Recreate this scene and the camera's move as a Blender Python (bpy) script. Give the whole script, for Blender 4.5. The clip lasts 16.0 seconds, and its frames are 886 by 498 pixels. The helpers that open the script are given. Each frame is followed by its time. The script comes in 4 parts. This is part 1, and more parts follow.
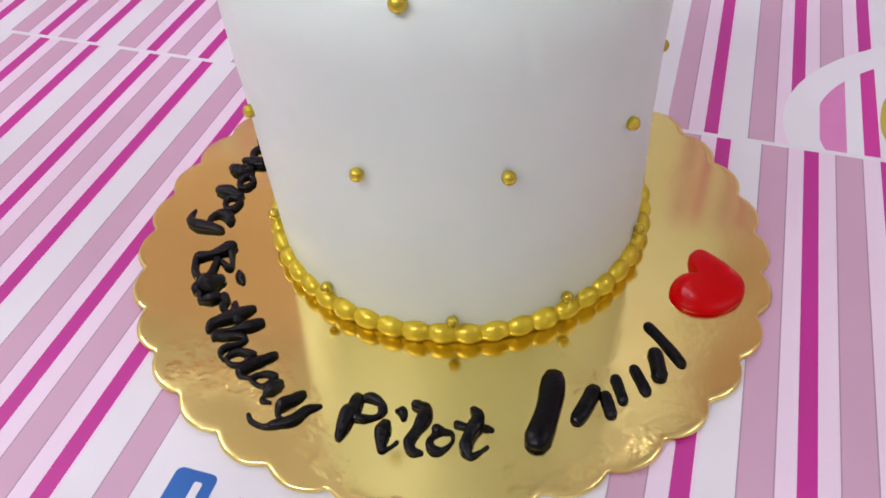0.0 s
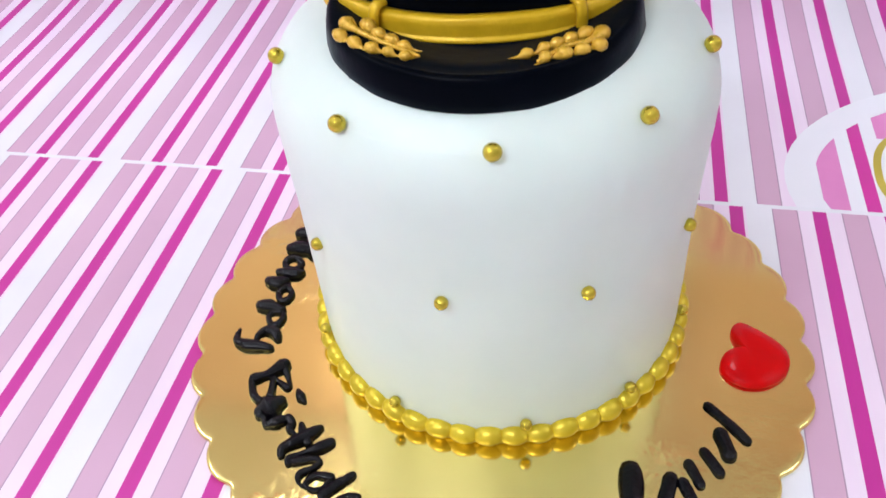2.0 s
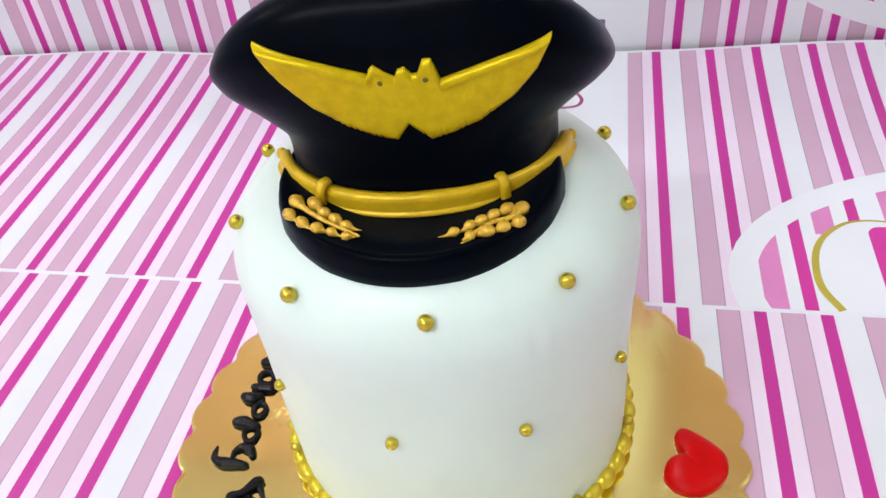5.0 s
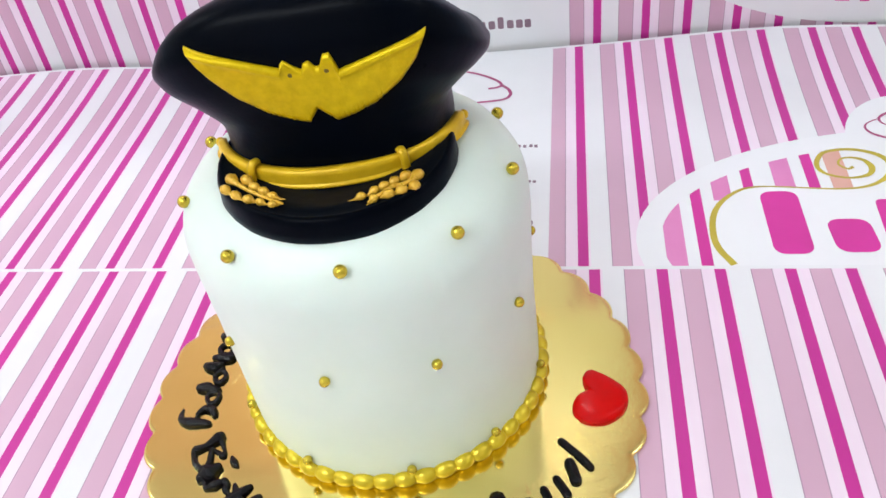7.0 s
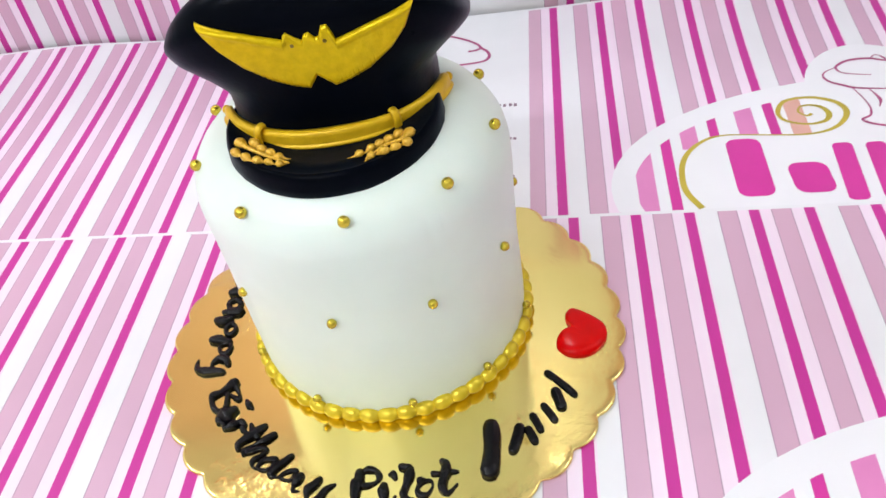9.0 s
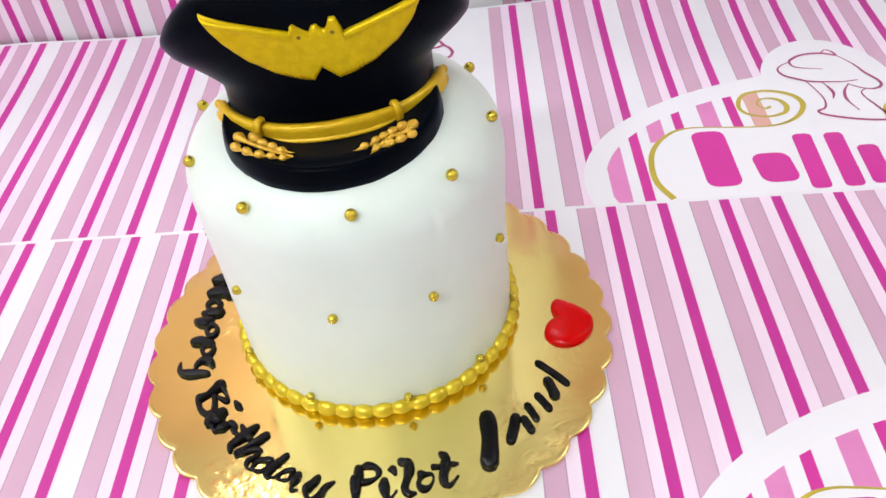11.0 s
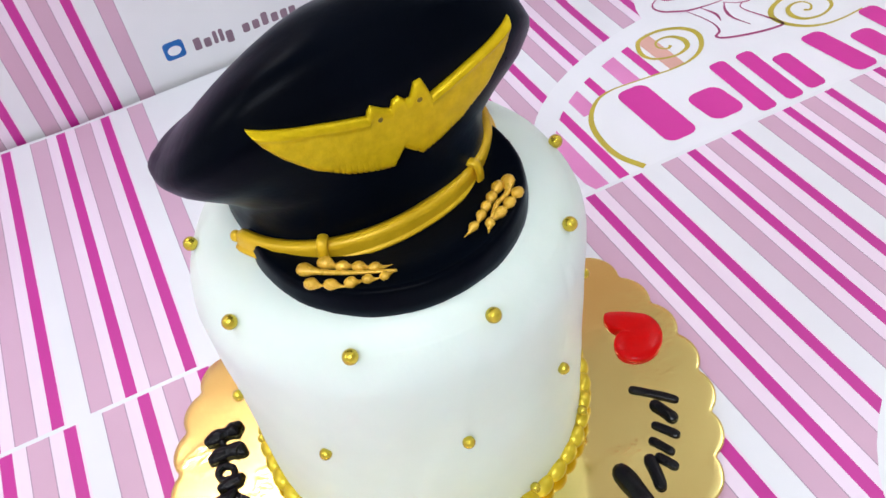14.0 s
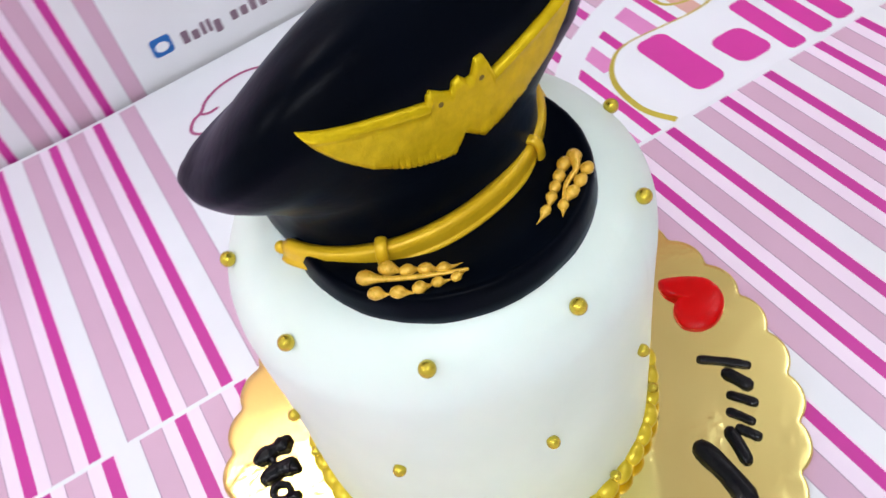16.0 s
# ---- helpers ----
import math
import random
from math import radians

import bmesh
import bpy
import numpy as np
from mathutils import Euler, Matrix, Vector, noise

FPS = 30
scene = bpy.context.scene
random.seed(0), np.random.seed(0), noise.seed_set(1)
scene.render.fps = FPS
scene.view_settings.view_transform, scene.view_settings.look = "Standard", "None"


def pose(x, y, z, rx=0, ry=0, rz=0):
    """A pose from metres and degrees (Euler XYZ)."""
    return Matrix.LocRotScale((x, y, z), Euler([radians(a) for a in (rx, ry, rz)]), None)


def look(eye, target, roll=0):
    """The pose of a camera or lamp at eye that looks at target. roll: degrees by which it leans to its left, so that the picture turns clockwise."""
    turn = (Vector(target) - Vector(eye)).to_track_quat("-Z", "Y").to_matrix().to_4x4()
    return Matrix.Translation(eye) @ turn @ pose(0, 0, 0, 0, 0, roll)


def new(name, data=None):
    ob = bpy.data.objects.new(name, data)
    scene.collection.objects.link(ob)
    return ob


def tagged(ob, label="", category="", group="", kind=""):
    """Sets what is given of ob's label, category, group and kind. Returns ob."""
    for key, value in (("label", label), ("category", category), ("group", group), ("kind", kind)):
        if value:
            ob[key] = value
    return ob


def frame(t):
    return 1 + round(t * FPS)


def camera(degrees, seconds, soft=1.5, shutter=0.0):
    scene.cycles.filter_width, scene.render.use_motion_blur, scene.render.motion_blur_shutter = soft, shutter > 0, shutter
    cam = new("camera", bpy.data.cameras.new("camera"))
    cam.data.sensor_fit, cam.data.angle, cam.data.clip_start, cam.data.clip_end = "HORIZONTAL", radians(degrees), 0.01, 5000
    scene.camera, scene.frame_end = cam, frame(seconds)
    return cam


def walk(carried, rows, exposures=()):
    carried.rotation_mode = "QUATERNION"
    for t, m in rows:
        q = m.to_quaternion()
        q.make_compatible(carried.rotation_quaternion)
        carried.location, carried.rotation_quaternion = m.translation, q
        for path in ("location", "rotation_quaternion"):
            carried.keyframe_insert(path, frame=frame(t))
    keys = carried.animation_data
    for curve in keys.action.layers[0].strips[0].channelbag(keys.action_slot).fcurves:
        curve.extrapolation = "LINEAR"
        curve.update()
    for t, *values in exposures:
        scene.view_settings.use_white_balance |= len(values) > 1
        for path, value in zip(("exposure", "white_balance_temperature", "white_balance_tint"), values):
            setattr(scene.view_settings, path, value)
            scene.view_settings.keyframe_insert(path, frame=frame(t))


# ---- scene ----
cam = camera(54.0, 16.0, shutter=0.4)
PATH = [  # seconds, eye, target, roll
    (0, (0.08750, -0.26730, 0.25767), (0.00568, -0.03163, 0.01219), -3.01),
    (0.5, (0.07162, -0.26102, 0.26555), (-0.00398, -0.02496, 0.01845), -2.13),
    (1, (0.05327, -0.25673, 0.27128), (-0.01856, -0.01880, 0.02485), -2.53),
    (1.5, (0.04883, -0.26519, 0.27469), (-0.01978, -0.02004, 0.03449), -4.44),
    (2, (0.04063, -0.26449, 0.28693), (-0.01824, -0.01428, 0.04938), -4.46),
    (2.5, (0.03376, -0.26083, 0.29535), (-0.02049, -0.00712, 0.06042), -4.43),
    (3, (0.03374, -0.25293, 0.30344), (-0.01467, 0.00430, 0.07109), -4.23),
    (3.5, (0.03948, -0.25043, 0.31202), (-0.00942, 0.00911, 0.08235), -4.39),
    (4, (0.04535, -0.24981, 0.31665), (-0.00603, 0.01432, 0.09284), -4.09),
    (4.2, (0.04948, -0.24863, 0.31971), (-0.00527, 0.01466, 0.09569), -4.80),
    (6.3, (0.08260, -0.28690, 0.35864), (0.02504, -0.02977, 0.12827), -8.48),
    (6.5, (0.08851, -0.29218, 0.36158), (0.03105, -0.03446, 0.13185), -9.16),
    (7, (0.09748, -0.30641, 0.35360), (0.04510, -0.04375, 0.12828), -7.93),
    (7.5, (0.10101, -0.31872, 0.36631), (0.04773, -0.05948, 0.13728), -9.07),
    (8, (0.10200, -0.32677, 0.37120), (0.04628, -0.07274, 0.13697), -10.47),
    (8.5, (0.10273, -0.33190, 0.37322), (0.04812, -0.08120, 0.13518), -10.87),
    (9, (0.09919, -0.33950, 0.37326), (0.05287, -0.08562, 0.13683), -9.48),
    (9.2, (0.09671, -0.34945, 0.37465), (0.05556, -0.09174, 0.14143), -7.72),
    (11.3, (0.04948, -0.34097, 0.37400), (0.04103, -0.08669, 0.13365), -6.66),
    (11.5, (0.03609, -0.32622, 0.37018), (0.03670, -0.07253, 0.12906), -7.13),
    (12, (0.00810, -0.30109, 0.36218), (0.02659, -0.04220, 0.12737), -8.06),
    (12.5, (-0.02020, -0.27778, 0.35847), (0.01735, -0.02194, 0.12260), -9.81),
    (13, (-0.05082, -0.25505, 0.35400), (0.01339, -0.00997, 0.11252), -11.36),
    (13.5, (-0.06157, -0.24497, 0.34983), (0.01881, -0.00594, 0.10712), -11.47),
    (14, (-0.05446, -0.23996, 0.36053), (0.02182, -0.00778, 0.10998), -10.78),
    (14.5, (-0.04781, -0.23408, 0.35003), (0.01945, -0.00070, 0.09802), -10.25),
    (15, (-0.04840, -0.22922, 0.35863), (0.00555, 0.00269, 0.10210), -12.15),
    (15.5, (-0.05063, -0.22287, 0.35770), (-0.00267, 0.00816, 0.09919), -14.20),
    (16, (-0.06585, -0.20622, 0.35030), (0.00798, 0.01621, 0.09036), -16.57),
]
EXPOSURE = [(0, -0.78, 6750, 26), (0.4, -0.41, 6450, 21), (1, -0.36, 6350, 19), (4, -0.36, 6500, 13), (6.5, -0.27, 6600, 9), (8.5, -0.26, 6720, 11), (11.5, -0.28, 6850, 15), (13, -0.33, 6500, 12), (16, -0.38, 6500, 14)]  # seconds, stops, white balance
walk(cam, [(t, look(eye, target, roll)) for t, eye, target, roll in PATH], EXPOSURE)

# ---- light: added panels out of view, pale room ----
world = bpy.data.worlds.new("room_air")
scene.world = world
world.use_nodes = True
world.node_tree.nodes["Background"].inputs[0].default_value = (0.9, 0.93, 1.0, 1)
world.node_tree.nodes["Background"].inputs[1].default_value = 0.05

MM = 0.001


def area_lamp(name, eye, target, sx, sy, watts, tone):
    data = bpy.data.lights.new(name, "AREA")
    data.shape, data.size, data.size_y, data.energy, data.color = "RECTANGLE", sx, sy, watts, tone
    ob = new(name, data)
    ob.matrix_world = look(eye, target)
    return ob


# Unseen lamps: side lamps and uplights are added to brighten ceiling and reflections.
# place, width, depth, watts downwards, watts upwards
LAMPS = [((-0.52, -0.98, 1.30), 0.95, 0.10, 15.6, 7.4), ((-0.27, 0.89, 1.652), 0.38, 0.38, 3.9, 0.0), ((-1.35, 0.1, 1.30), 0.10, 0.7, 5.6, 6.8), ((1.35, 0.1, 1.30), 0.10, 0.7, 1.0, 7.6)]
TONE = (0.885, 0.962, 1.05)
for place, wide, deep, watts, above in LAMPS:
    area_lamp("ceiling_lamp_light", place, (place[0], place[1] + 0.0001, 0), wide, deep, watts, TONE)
    # Added uplight, brightens the ceiling that the foil mirrors.
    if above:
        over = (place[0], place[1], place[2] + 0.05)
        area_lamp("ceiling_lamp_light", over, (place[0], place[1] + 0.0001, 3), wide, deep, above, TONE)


# ---- materials ----
def shader(name):
    m = bpy.data.materials.new(name)
    m.use_nodes = True
    t = m.node_tree
    return m, t.nodes, t.links, t.nodes["Principled BSDF"]


def coords(n):
    return n.new("ShaderNodeTexCoord").outputs["Object"]


def noise_node(n, l, scale, detail=4.0, rough=0.55):
    t = n.new("ShaderNodeTexNoise")
    t.inputs["Scale"].default_value, t.inputs["Detail"].default_value, t.inputs["Roughness"].default_value = scale, detail, rough
    l.new(coords(n), t.inputs["Vector"])
    return t.outputs["Fac"]


def ramp_node(n, l, source, stops, mode="LINEAR"):
    r = n.new("ShaderNodeValToRGB")
    r.color_ramp.interpolation = mode
    e = r.color_ramp.elements
    e[0].position, e[0].color = stops[0][0], (*stops[0][1], 1)
    e[1].position, e[1].color = stops[1][0], (*stops[1][1], 1)
    for p, c in stops[2:]:
        e.new(p).color = (*c, 1)
    l.new(source, r.inputs[0])
    return r.outputs[0]


def bump(n, l, b, height, strength, distance):
    k = n.new("ShaderNodeBump")
    k.inputs["Strength"].default_value, k.inputs["Distance"].default_value = strength, distance
    l.new(height, k.inputs["Height"])
    l.new(k.outputs[0], b.inputs["Normal"])


def paint(name, dark, light, rough, metal=0.0, grain=60.0, depth=0.0002, strength=0.3, coat=0.0, sub=0.0, rough_span=0.08, spec=0.5):
    m, n, l, b = shader(name)
    fac = noise_node(n, l, grain)
    l.new(ramp_node(n, l, fac, [(0.3, dark), (0.7, light)]), b.inputs["Base Color"])
    span = n.new("ShaderNodeMapRange")
    span.inputs[3].default_value, span.inputs[4].default_value = rough - rough_span, rough + rough_span
    l.new(noise_node(n, l, grain * 2.3), span.inputs[0])
    l.new(span.outputs[0], b.inputs["Roughness"])
    b.inputs["Metallic"].default_value = metal
    b.inputs["Specular IOR Level"].default_value = spec
    b.inputs["Coat Weight"].default_value = coat
    b.inputs["Coat Roughness"].default_value = 0.08
    if sub:
        b.inputs["Subsurface Weight"].default_value = sub
        b.inputs["Subsurface Radius"].default_value = (0.006, 0.004, 0.003)
        b.inputs["Subsurface Scale"].default_value = 1.0
    bump(n, l, b, noise_node(n, l, grain * 6), strength, depth)
    return m


WHITE = (0.80, 0.81, 0.84)
PALE = (0.86, 0.725, 0.84)
MAUVE = (0.63, 0.395, 0.525)
EDGE = (0.42, 0.29, 0.38)
MAGENTA = (0.56, 0.028, 0.30)


def math_node(n, l, op, a, b):
    k = n.new("ShaderNodeMath")
    k.operation = op
    for i, v in enumerate((a, b)):
        if isinstance(v, (int, float)):
            k.inputs[i].default_value = v
        else:
            l.new(v, k.inputs[i])
    return k.outputs[0]


def mix_node(n, l, fac, a, b):
    k = n.new("ShaderNodeMix")
    k.data_type = "RGBA"
    l.new(fac, k.inputs[0])
    for i, v in ((6, a), (7, b)):
        if isinstance(v, tuple):
            k.inputs[i].default_value = (*v, 1)
        else:
            l.new(v, k.inputs[i])
    return k.outputs[2]


def stripes(n, l, x, start):
    """Printed stripes that repeat every 72 mm from the place start (metres)."""
    part_of = math_node(n, l, "FRACT", math_node(n, l, "DIVIDE", math_node(n, l, "SUBTRACT", x, start), 0.072), 0.0)
    mm = [(0, EDGE), (0.45, MAUVE), (11.5, EDGE), (11.95, PALE), (18.8, MAGENTA), (25.2, PALE), (32.3, EDGE), (32.75, MAUVE), (43.8, EDGE), (44.25, PALE), (51.6, MAGENTA), (58, PALE), (59.4, WHITE)]
    return ramp_node(n, l, part_of, [(p / 72, c) for p, c in mm], "CONSTANT")


def striped_paper(name, left, right, top, axis="Y", skew=0.0, bend=0.0, west=0.012, east=0.0323):
    """Glossy printed sheet: stripes, a plain panel from left to right, a plain border below the edge at top."""
    m, n, l, b = shader(name)
    split = n.new("ShaderNodeSeparateXYZ")
    l.new(coords(n), split.inputs[0])
    x = split.outputs["X"]
    v = math_node(n, l, "ADD", split.outputs[axis], math_node(n, l, "MULTIPLY", x, skew))
    if bend:
        v = math_node(n, l, "SUBTRACT", v, math_node(n, l, "MULTIPLY", math_node(n, l, "SUBTRACT", math_node(n, l, "MINIMUM", math_node(n, l, "MAXIMUM", x, -0.2), 0.1), 0.1), bend))
    colour = mix_node(n, l, math_node(n, l, "GREATER_THAN", x, left), stripes(n, l, x, left - west), WHITE)
    colour = mix_node(n, l, math_node(n, l, "GREATER_THAN", x, right), colour, stripes(n, l, x, right - east))
    colour = mix_node(n, l, math_node(n, l, "GREATER_THAN", v, top - 0.0028), colour, WHITE)
    worn = ramp_node(n, l, noise_node(n, l, 9.0), [(0.3, (0.93, 0.93, 0.93)), (0.7, (1, 1, 1))])
    mul = n.new("ShaderNodeMix")
    mul.data_type, mul.blend_type = "RGBA", "MULTIPLY"
    mul.inputs[0].default_value = 1.0
    l.new(colour, mul.inputs[6]), l.new(worn, mul.inputs[7])
    l.new(mul.outputs[2], b.inputs["Base Color"])
    b.inputs["Roughness"].default_value = 0.38
    bump(n, l, b, noise_node(n, l, 14.0, 3.0), 0.25, 0.0015)
    return m


mat_white = paint("white_print", (0.78, 0.79, 0.82), (0.81, 0.82, 0.85), 0.38, grain=9, depth=0.0008)
mat_magenta = paint("magenta_print", (0.60, 0.028, 0.30), (0.64, 0.032, 0.32), 0.38, grain=30)
mat_pink = paint("pink_print", (0.67, 0.21, 0.47), (0.71, 0.24, 0.51), 0.38, grain=30)
mat_salmon = paint("salmon_print", (0.66, 0.36, 0.30), (0.70, 0.40, 0.34), 0.38, grain=30)
mat_olive = paint("gold_print", (0.46, 0.36, 0.03), (0.54, 0.43, 0.05), 0.38, grain=40)
mat_plum = paint("plum_print", (0.36, 0.05, 0.17), (0.42, 0.07, 0.20), 0.38, grain=40)
mat_blue = paint("blue_print", (0.003, 0.115, 0.41), (0.005, 0.14, 0.47), 0.38, grain=40)
mat_grey = paint("grey_print", (0.20, 0.12, 0.17), (0.26, 0.17, 0.22), 0.38, grain=40)

mat_fondant = paint("white_fondant", (0.74, 0.85, 0.78), (0.78, 0.89, 0.82), 0.42, grain=22, depth=0.0006, strength=0.22, sub=0.12)
mat_black = paint("black_fondant", (0.0005, 0.0010, 0.0026), (0.0009, 0.0016, 0.0042), 0.30, grain=30, depth=0.0006, strength=0.22, rough_span=0.06, spec=0.03)
mat_black.node_tree.nodes["Principled BSDF"].inputs["Sheen Weight"].default_value = 0.06
mat_black.node_tree.nodes["Principled BSDF"].inputs["Sheen Roughness"].default_value = 0.45
mat_black.node_tree.nodes["Principled BSDF"].inputs["Sheen Tint"].default_value = (0.35, 0.6, 1.0, 1)
mat_gold = paint("gold_lustre", (0.66, 0.49, 0.02), (0.78, 0.60, 0.04), 0.30, metal=0.4, grain=70, depth=0.0002, strength=0.2, rough_span=0.05)
mat_pearl = paint("gold_pearl", (0.54, 0.42, 0.03), (0.70, 0.55, 0.07), 0.20, metal=0.75, grain=300, depth=0.0001)
mat_strap = paint("gold_paint", (0.70, 0.43, 0.010), (0.84, 0.54, 0.020), 0.32, metal=0.15, grain=120, depth=0.0004, strength=0.4, spec=0.35)
mat_badge = paint("gold_dust", (0.56, 0.39, 0.003), (0.70, 0.50, 0.006), 0.34, metal=0.3, grain=240, depth=0.0003, strength=0.22, spec=0.15)
mat_spray = paint("ochre_icing", (0.68, 0.38, 0.03), (0.84, 0.52, 0.06), 0.28, metal=0.15, grain=200, depth=0.0002)
mat_pit_shade = paint("pit_shade_gold", (0.16, 0.11, 0.006), (0.24, 0.17, 0.01), 0.5, metal=0.2, grain=200)
mat_ink = paint("black_gel_icing", (0.0008, 0.0008, 0.002), (0.002, 0.0018, 0.004), 0.05, grain=110, depth=0.0012, strength=0.3, rough_span=0.02, spec=0.22)
mat_heart = paint("red_gel_icing", (0.54, 0.0005, 0.001), (0.62, 0.001, 0.0015), 0.05, grain=70, depth=0.0010, strength=0.2, rough_span=0.02, spec=0.17)
mat_wall = paint("cream_wall", (0.76, 0.74, 0.70), (0.80, 0.78, 0.74), 0.85, grain=6, depth=0.002)
mat_peach = paint("peach_wall", (0.74, 0.50, 0.43), (0.78, 0.54, 0.47), 0.85, grain=6, depth=0.002)
mat_ceiling = paint("white_ceiling", (0.80, 0.82, 0.82), (0.84, 0.86, 0.86), 0.9, grain=6, depth=0.002)
mat_floor = paint("beige_floor", (0.55, 0.52, 0.48), (0.62, 0.59, 0.55), 0.4, grain=5, depth=0.001)
mat_table = paint("pale_wood", (0.42, 0.30, 0.20), (0.52, 0.39, 0.27), 0.45, grain=16, depth=0.0006)


CRUMPLES = [(-0.069, -0.099, 0.014), (-0.056, -0.098, 0.013), (-0.043, -0.097, 0.012), (-0.027, -0.103, 0.010), (-0.014, -0.112, 0.010), (-0.007, -0.121, 0.010), (-0.005, -0.129, 0.008), (0.063, -0.109, 0.010), (0.0675, -0.105, 0.009), (0.045, -0.098, 0.006), (0.0685, -0.063, 0.013), (0.099, -0.086, 0.010), (0.086, -0.099, 0.010), (-0.086, 0.012, 0.010), (-0.108, 0.044, 0.010)]  # x, y, reach


def foil():
    """Gold mirror card with fine grain and a few crumpled patches."""
    m, n, l, b = shader("gold_foil_card")
    l.new(ramp_node(n, l, noise_node(n, l, 18.0), [(0.3, (0.90, 0.73, 0.255)), (0.7, (0.94, 0.78, 0.295))]), b.inputs["Base Color"])
    b.inputs["Metallic"].default_value = 1.0
    worn = ramp_node(n, l, noise_node(n, l, 13.0, 2.0), [(0.54, (0.02, 0.02, 0.02)), (0.70, (0.5, 0.5, 0.5))])
    for x, y, reach in CRUMPLES:
        far = n.new("ShaderNodeVectorMath")
        far.operation = "DISTANCE"
        far.inputs[1].default_value = (x, y, 0.0046)
        l.new(coords(n), far.inputs[0])
        near = math_node(n, l, "MULTIPLY_ADD", far.outputs["Value"], -1.0 / reach)
        near.node.inputs[2].default_value = 1.5
        ragged = math_node(n, l, "MULTIPLY", near, ramp_node(n, l, noise_node(n, l, 60.0, 3.0), [(0.36, (0, 0, 0)), (0.62, (1, 1, 1))]))
        ragged.node.use_clamp = True
        worn = math_node(n, l, "MAXIMUM", worn, ragged)
    creases = math_node(n, l, "MULTIPLY", noise_node(n, l, 120.0, 5.0, 0.65), worn)
    rough = n.new("ShaderNodeMapRange")
    rough.inputs[3].default_value, rough.inputs[4].default_value = 0.11, 0.34
    l.new(creases, rough.inputs[0])
    l.new(rough.outputs[0], b.inputs["Roughness"])
    bump(n, l, b, creases, 0.27, 0.0016)
    return m


mat_foil = foil()

mat_glow = bpy.data.materials.new("lamp_diffuser")
mat_glow.use_nodes = True
glow = mat_glow.node_tree.nodes["Principled BSDF"]
glow.inputs["Emission Color"].default_value = (0.93, 0.965, 1.0, 1)
glow.inputs["Emission Strength"].default_value = 7.0


# ---- mesh helpers ----
def part(name, bm, material, parent=None, label="", smooth=True):
    """Links a bmesh as one mesh object, under a thing where a parent is given."""
    me = bpy.data.meshes.new(name)
    bmesh.ops.recalc_face_normals(bm, faces=bm.faces)
    bm.to_mesh(me)
    bm.free()
    me.materials.append(material)
    if smooth:
        me.polygons.foreach_set("use_smooth", [True] * len(me.polygons))
    ob = new(name, me)
    if parent:
        ob.parent = parent
    return tagged(ob, label)


def empty(name, m=None):
    ob = new(name)
    ob.empty_display_size = 0.01
    if m:
        ob.matrix_basis = m
    return ob


def box(bm, x0, x1, y0, y1, z0, z1, bevel=0.0):
    m = Matrix.LocRotScale(((x0 + x1) / 2, (y0 + y1) / 2, (z0 + z1) / 2), None, (x1 - x0, y1 - y0, z1 - z0))
    made = bmesh.ops.create_cube(bm, size=1, matrix=m)
    if bevel:
        edges = {e for v in made["verts"] for e in v.link_edges}
        bmesh.ops.bevel(bm, geom=list(edges), offset=bevel, segments=3, profile=0.5, affect="EDGES")
    return bm


def rings(bm, loops, close_start=True, close_end=True):
    """Skins closed loops of equal length, one after the other."""
    rows = [[bm.verts.new(p) for p in loop] for loop in loops]
    for a, b in zip(rows, rows[1:]):
        for i in range(len(a)):
            j = (i + 1) % len(a)
            bm.faces.new((a[i], a[j], b[j], b[i]))
    if close_start:
        bm.faces.new(rows[0])
    if close_end:
        bm.faces.new(rows[-1])
    return bm


def spline(points, steps=6, closed=False):
    """Catmull-Rom curve through points (any dimension)."""
    p = [np.array(q, float) for q in points]
    if closed:
        ext = [p[-1], *p, p[0], p[1]]
    else:
        ext = [2 * p[0] - p[1], *p, 2 * p[-1] - p[-2]]
    out = []
    for a, b, c, d in zip(ext, ext[1:], ext[2:], ext[3:]):
        for k in range(steps):
            t = k / steps
            out.append(0.5 * (2 * b + (c - a) * t + (2 * a - 5 * b + 4 * c - d) * t * t + (3 * b - a - 3 * c + d) * t ** 3))
    if not closed:
        out.append(p[-1])
    return out


def tube(bm, points, radii, sides=10, flat=1.0):
    """A rounded rope along points (3D), with a radius at each, flattened in z by flat, domed at both ends."""
    pts = [Vector(p) for p in points]
    count = len(pts)
    loops = []
    for i, p in enumerate(pts):
        d = (pts[min(i + 1, count - 1)] - pts[max(i - 1, 0)])
        d = d.normalized() if d.length > 1e-9 else Vector((1, 0, 0))
        side = d.cross(Vector((0, 0, 1)))
        side = side.normalized() if side.length > 1e-6 else Vector((1, 0, 0))
        up = side.cross(d).normalized()
        r = radii[i]
        shifts = [(0.0, 1.0)]
        if i == 0:
            shifts = [(-0.95, 0.3), (-0.7, 0.72), (0.0, 1.0)]
        elif i == count - 1:
            shifts = [(0.0, 1.0), (0.7, 0.72), (0.95, 0.3)]
        for along, wide in shifts:
            c = p + d * (along * r)
            loops.append([c + side * (math.cos(a) * r * wide) + up * (math.sin(a) * r * wide * flat) for a in (2 * math.pi * k / sides for k in range(sides))])
    return rings(bm, loops)


def ball(bm, centre, r, seg=20, stretch=(1, 1, 1), turn=0.0):
    m = Matrix.Translation(centre) @ Matrix.Rotation(turn, 4, "Z") @ Matrix.Diagonal((*[r * s for s in stretch], 1))
    bmesh.ops.create_uvsphere(bm, u_segments=seg, v_segments=max(8, seg // 2), radius=1, matrix=m)
    return bm


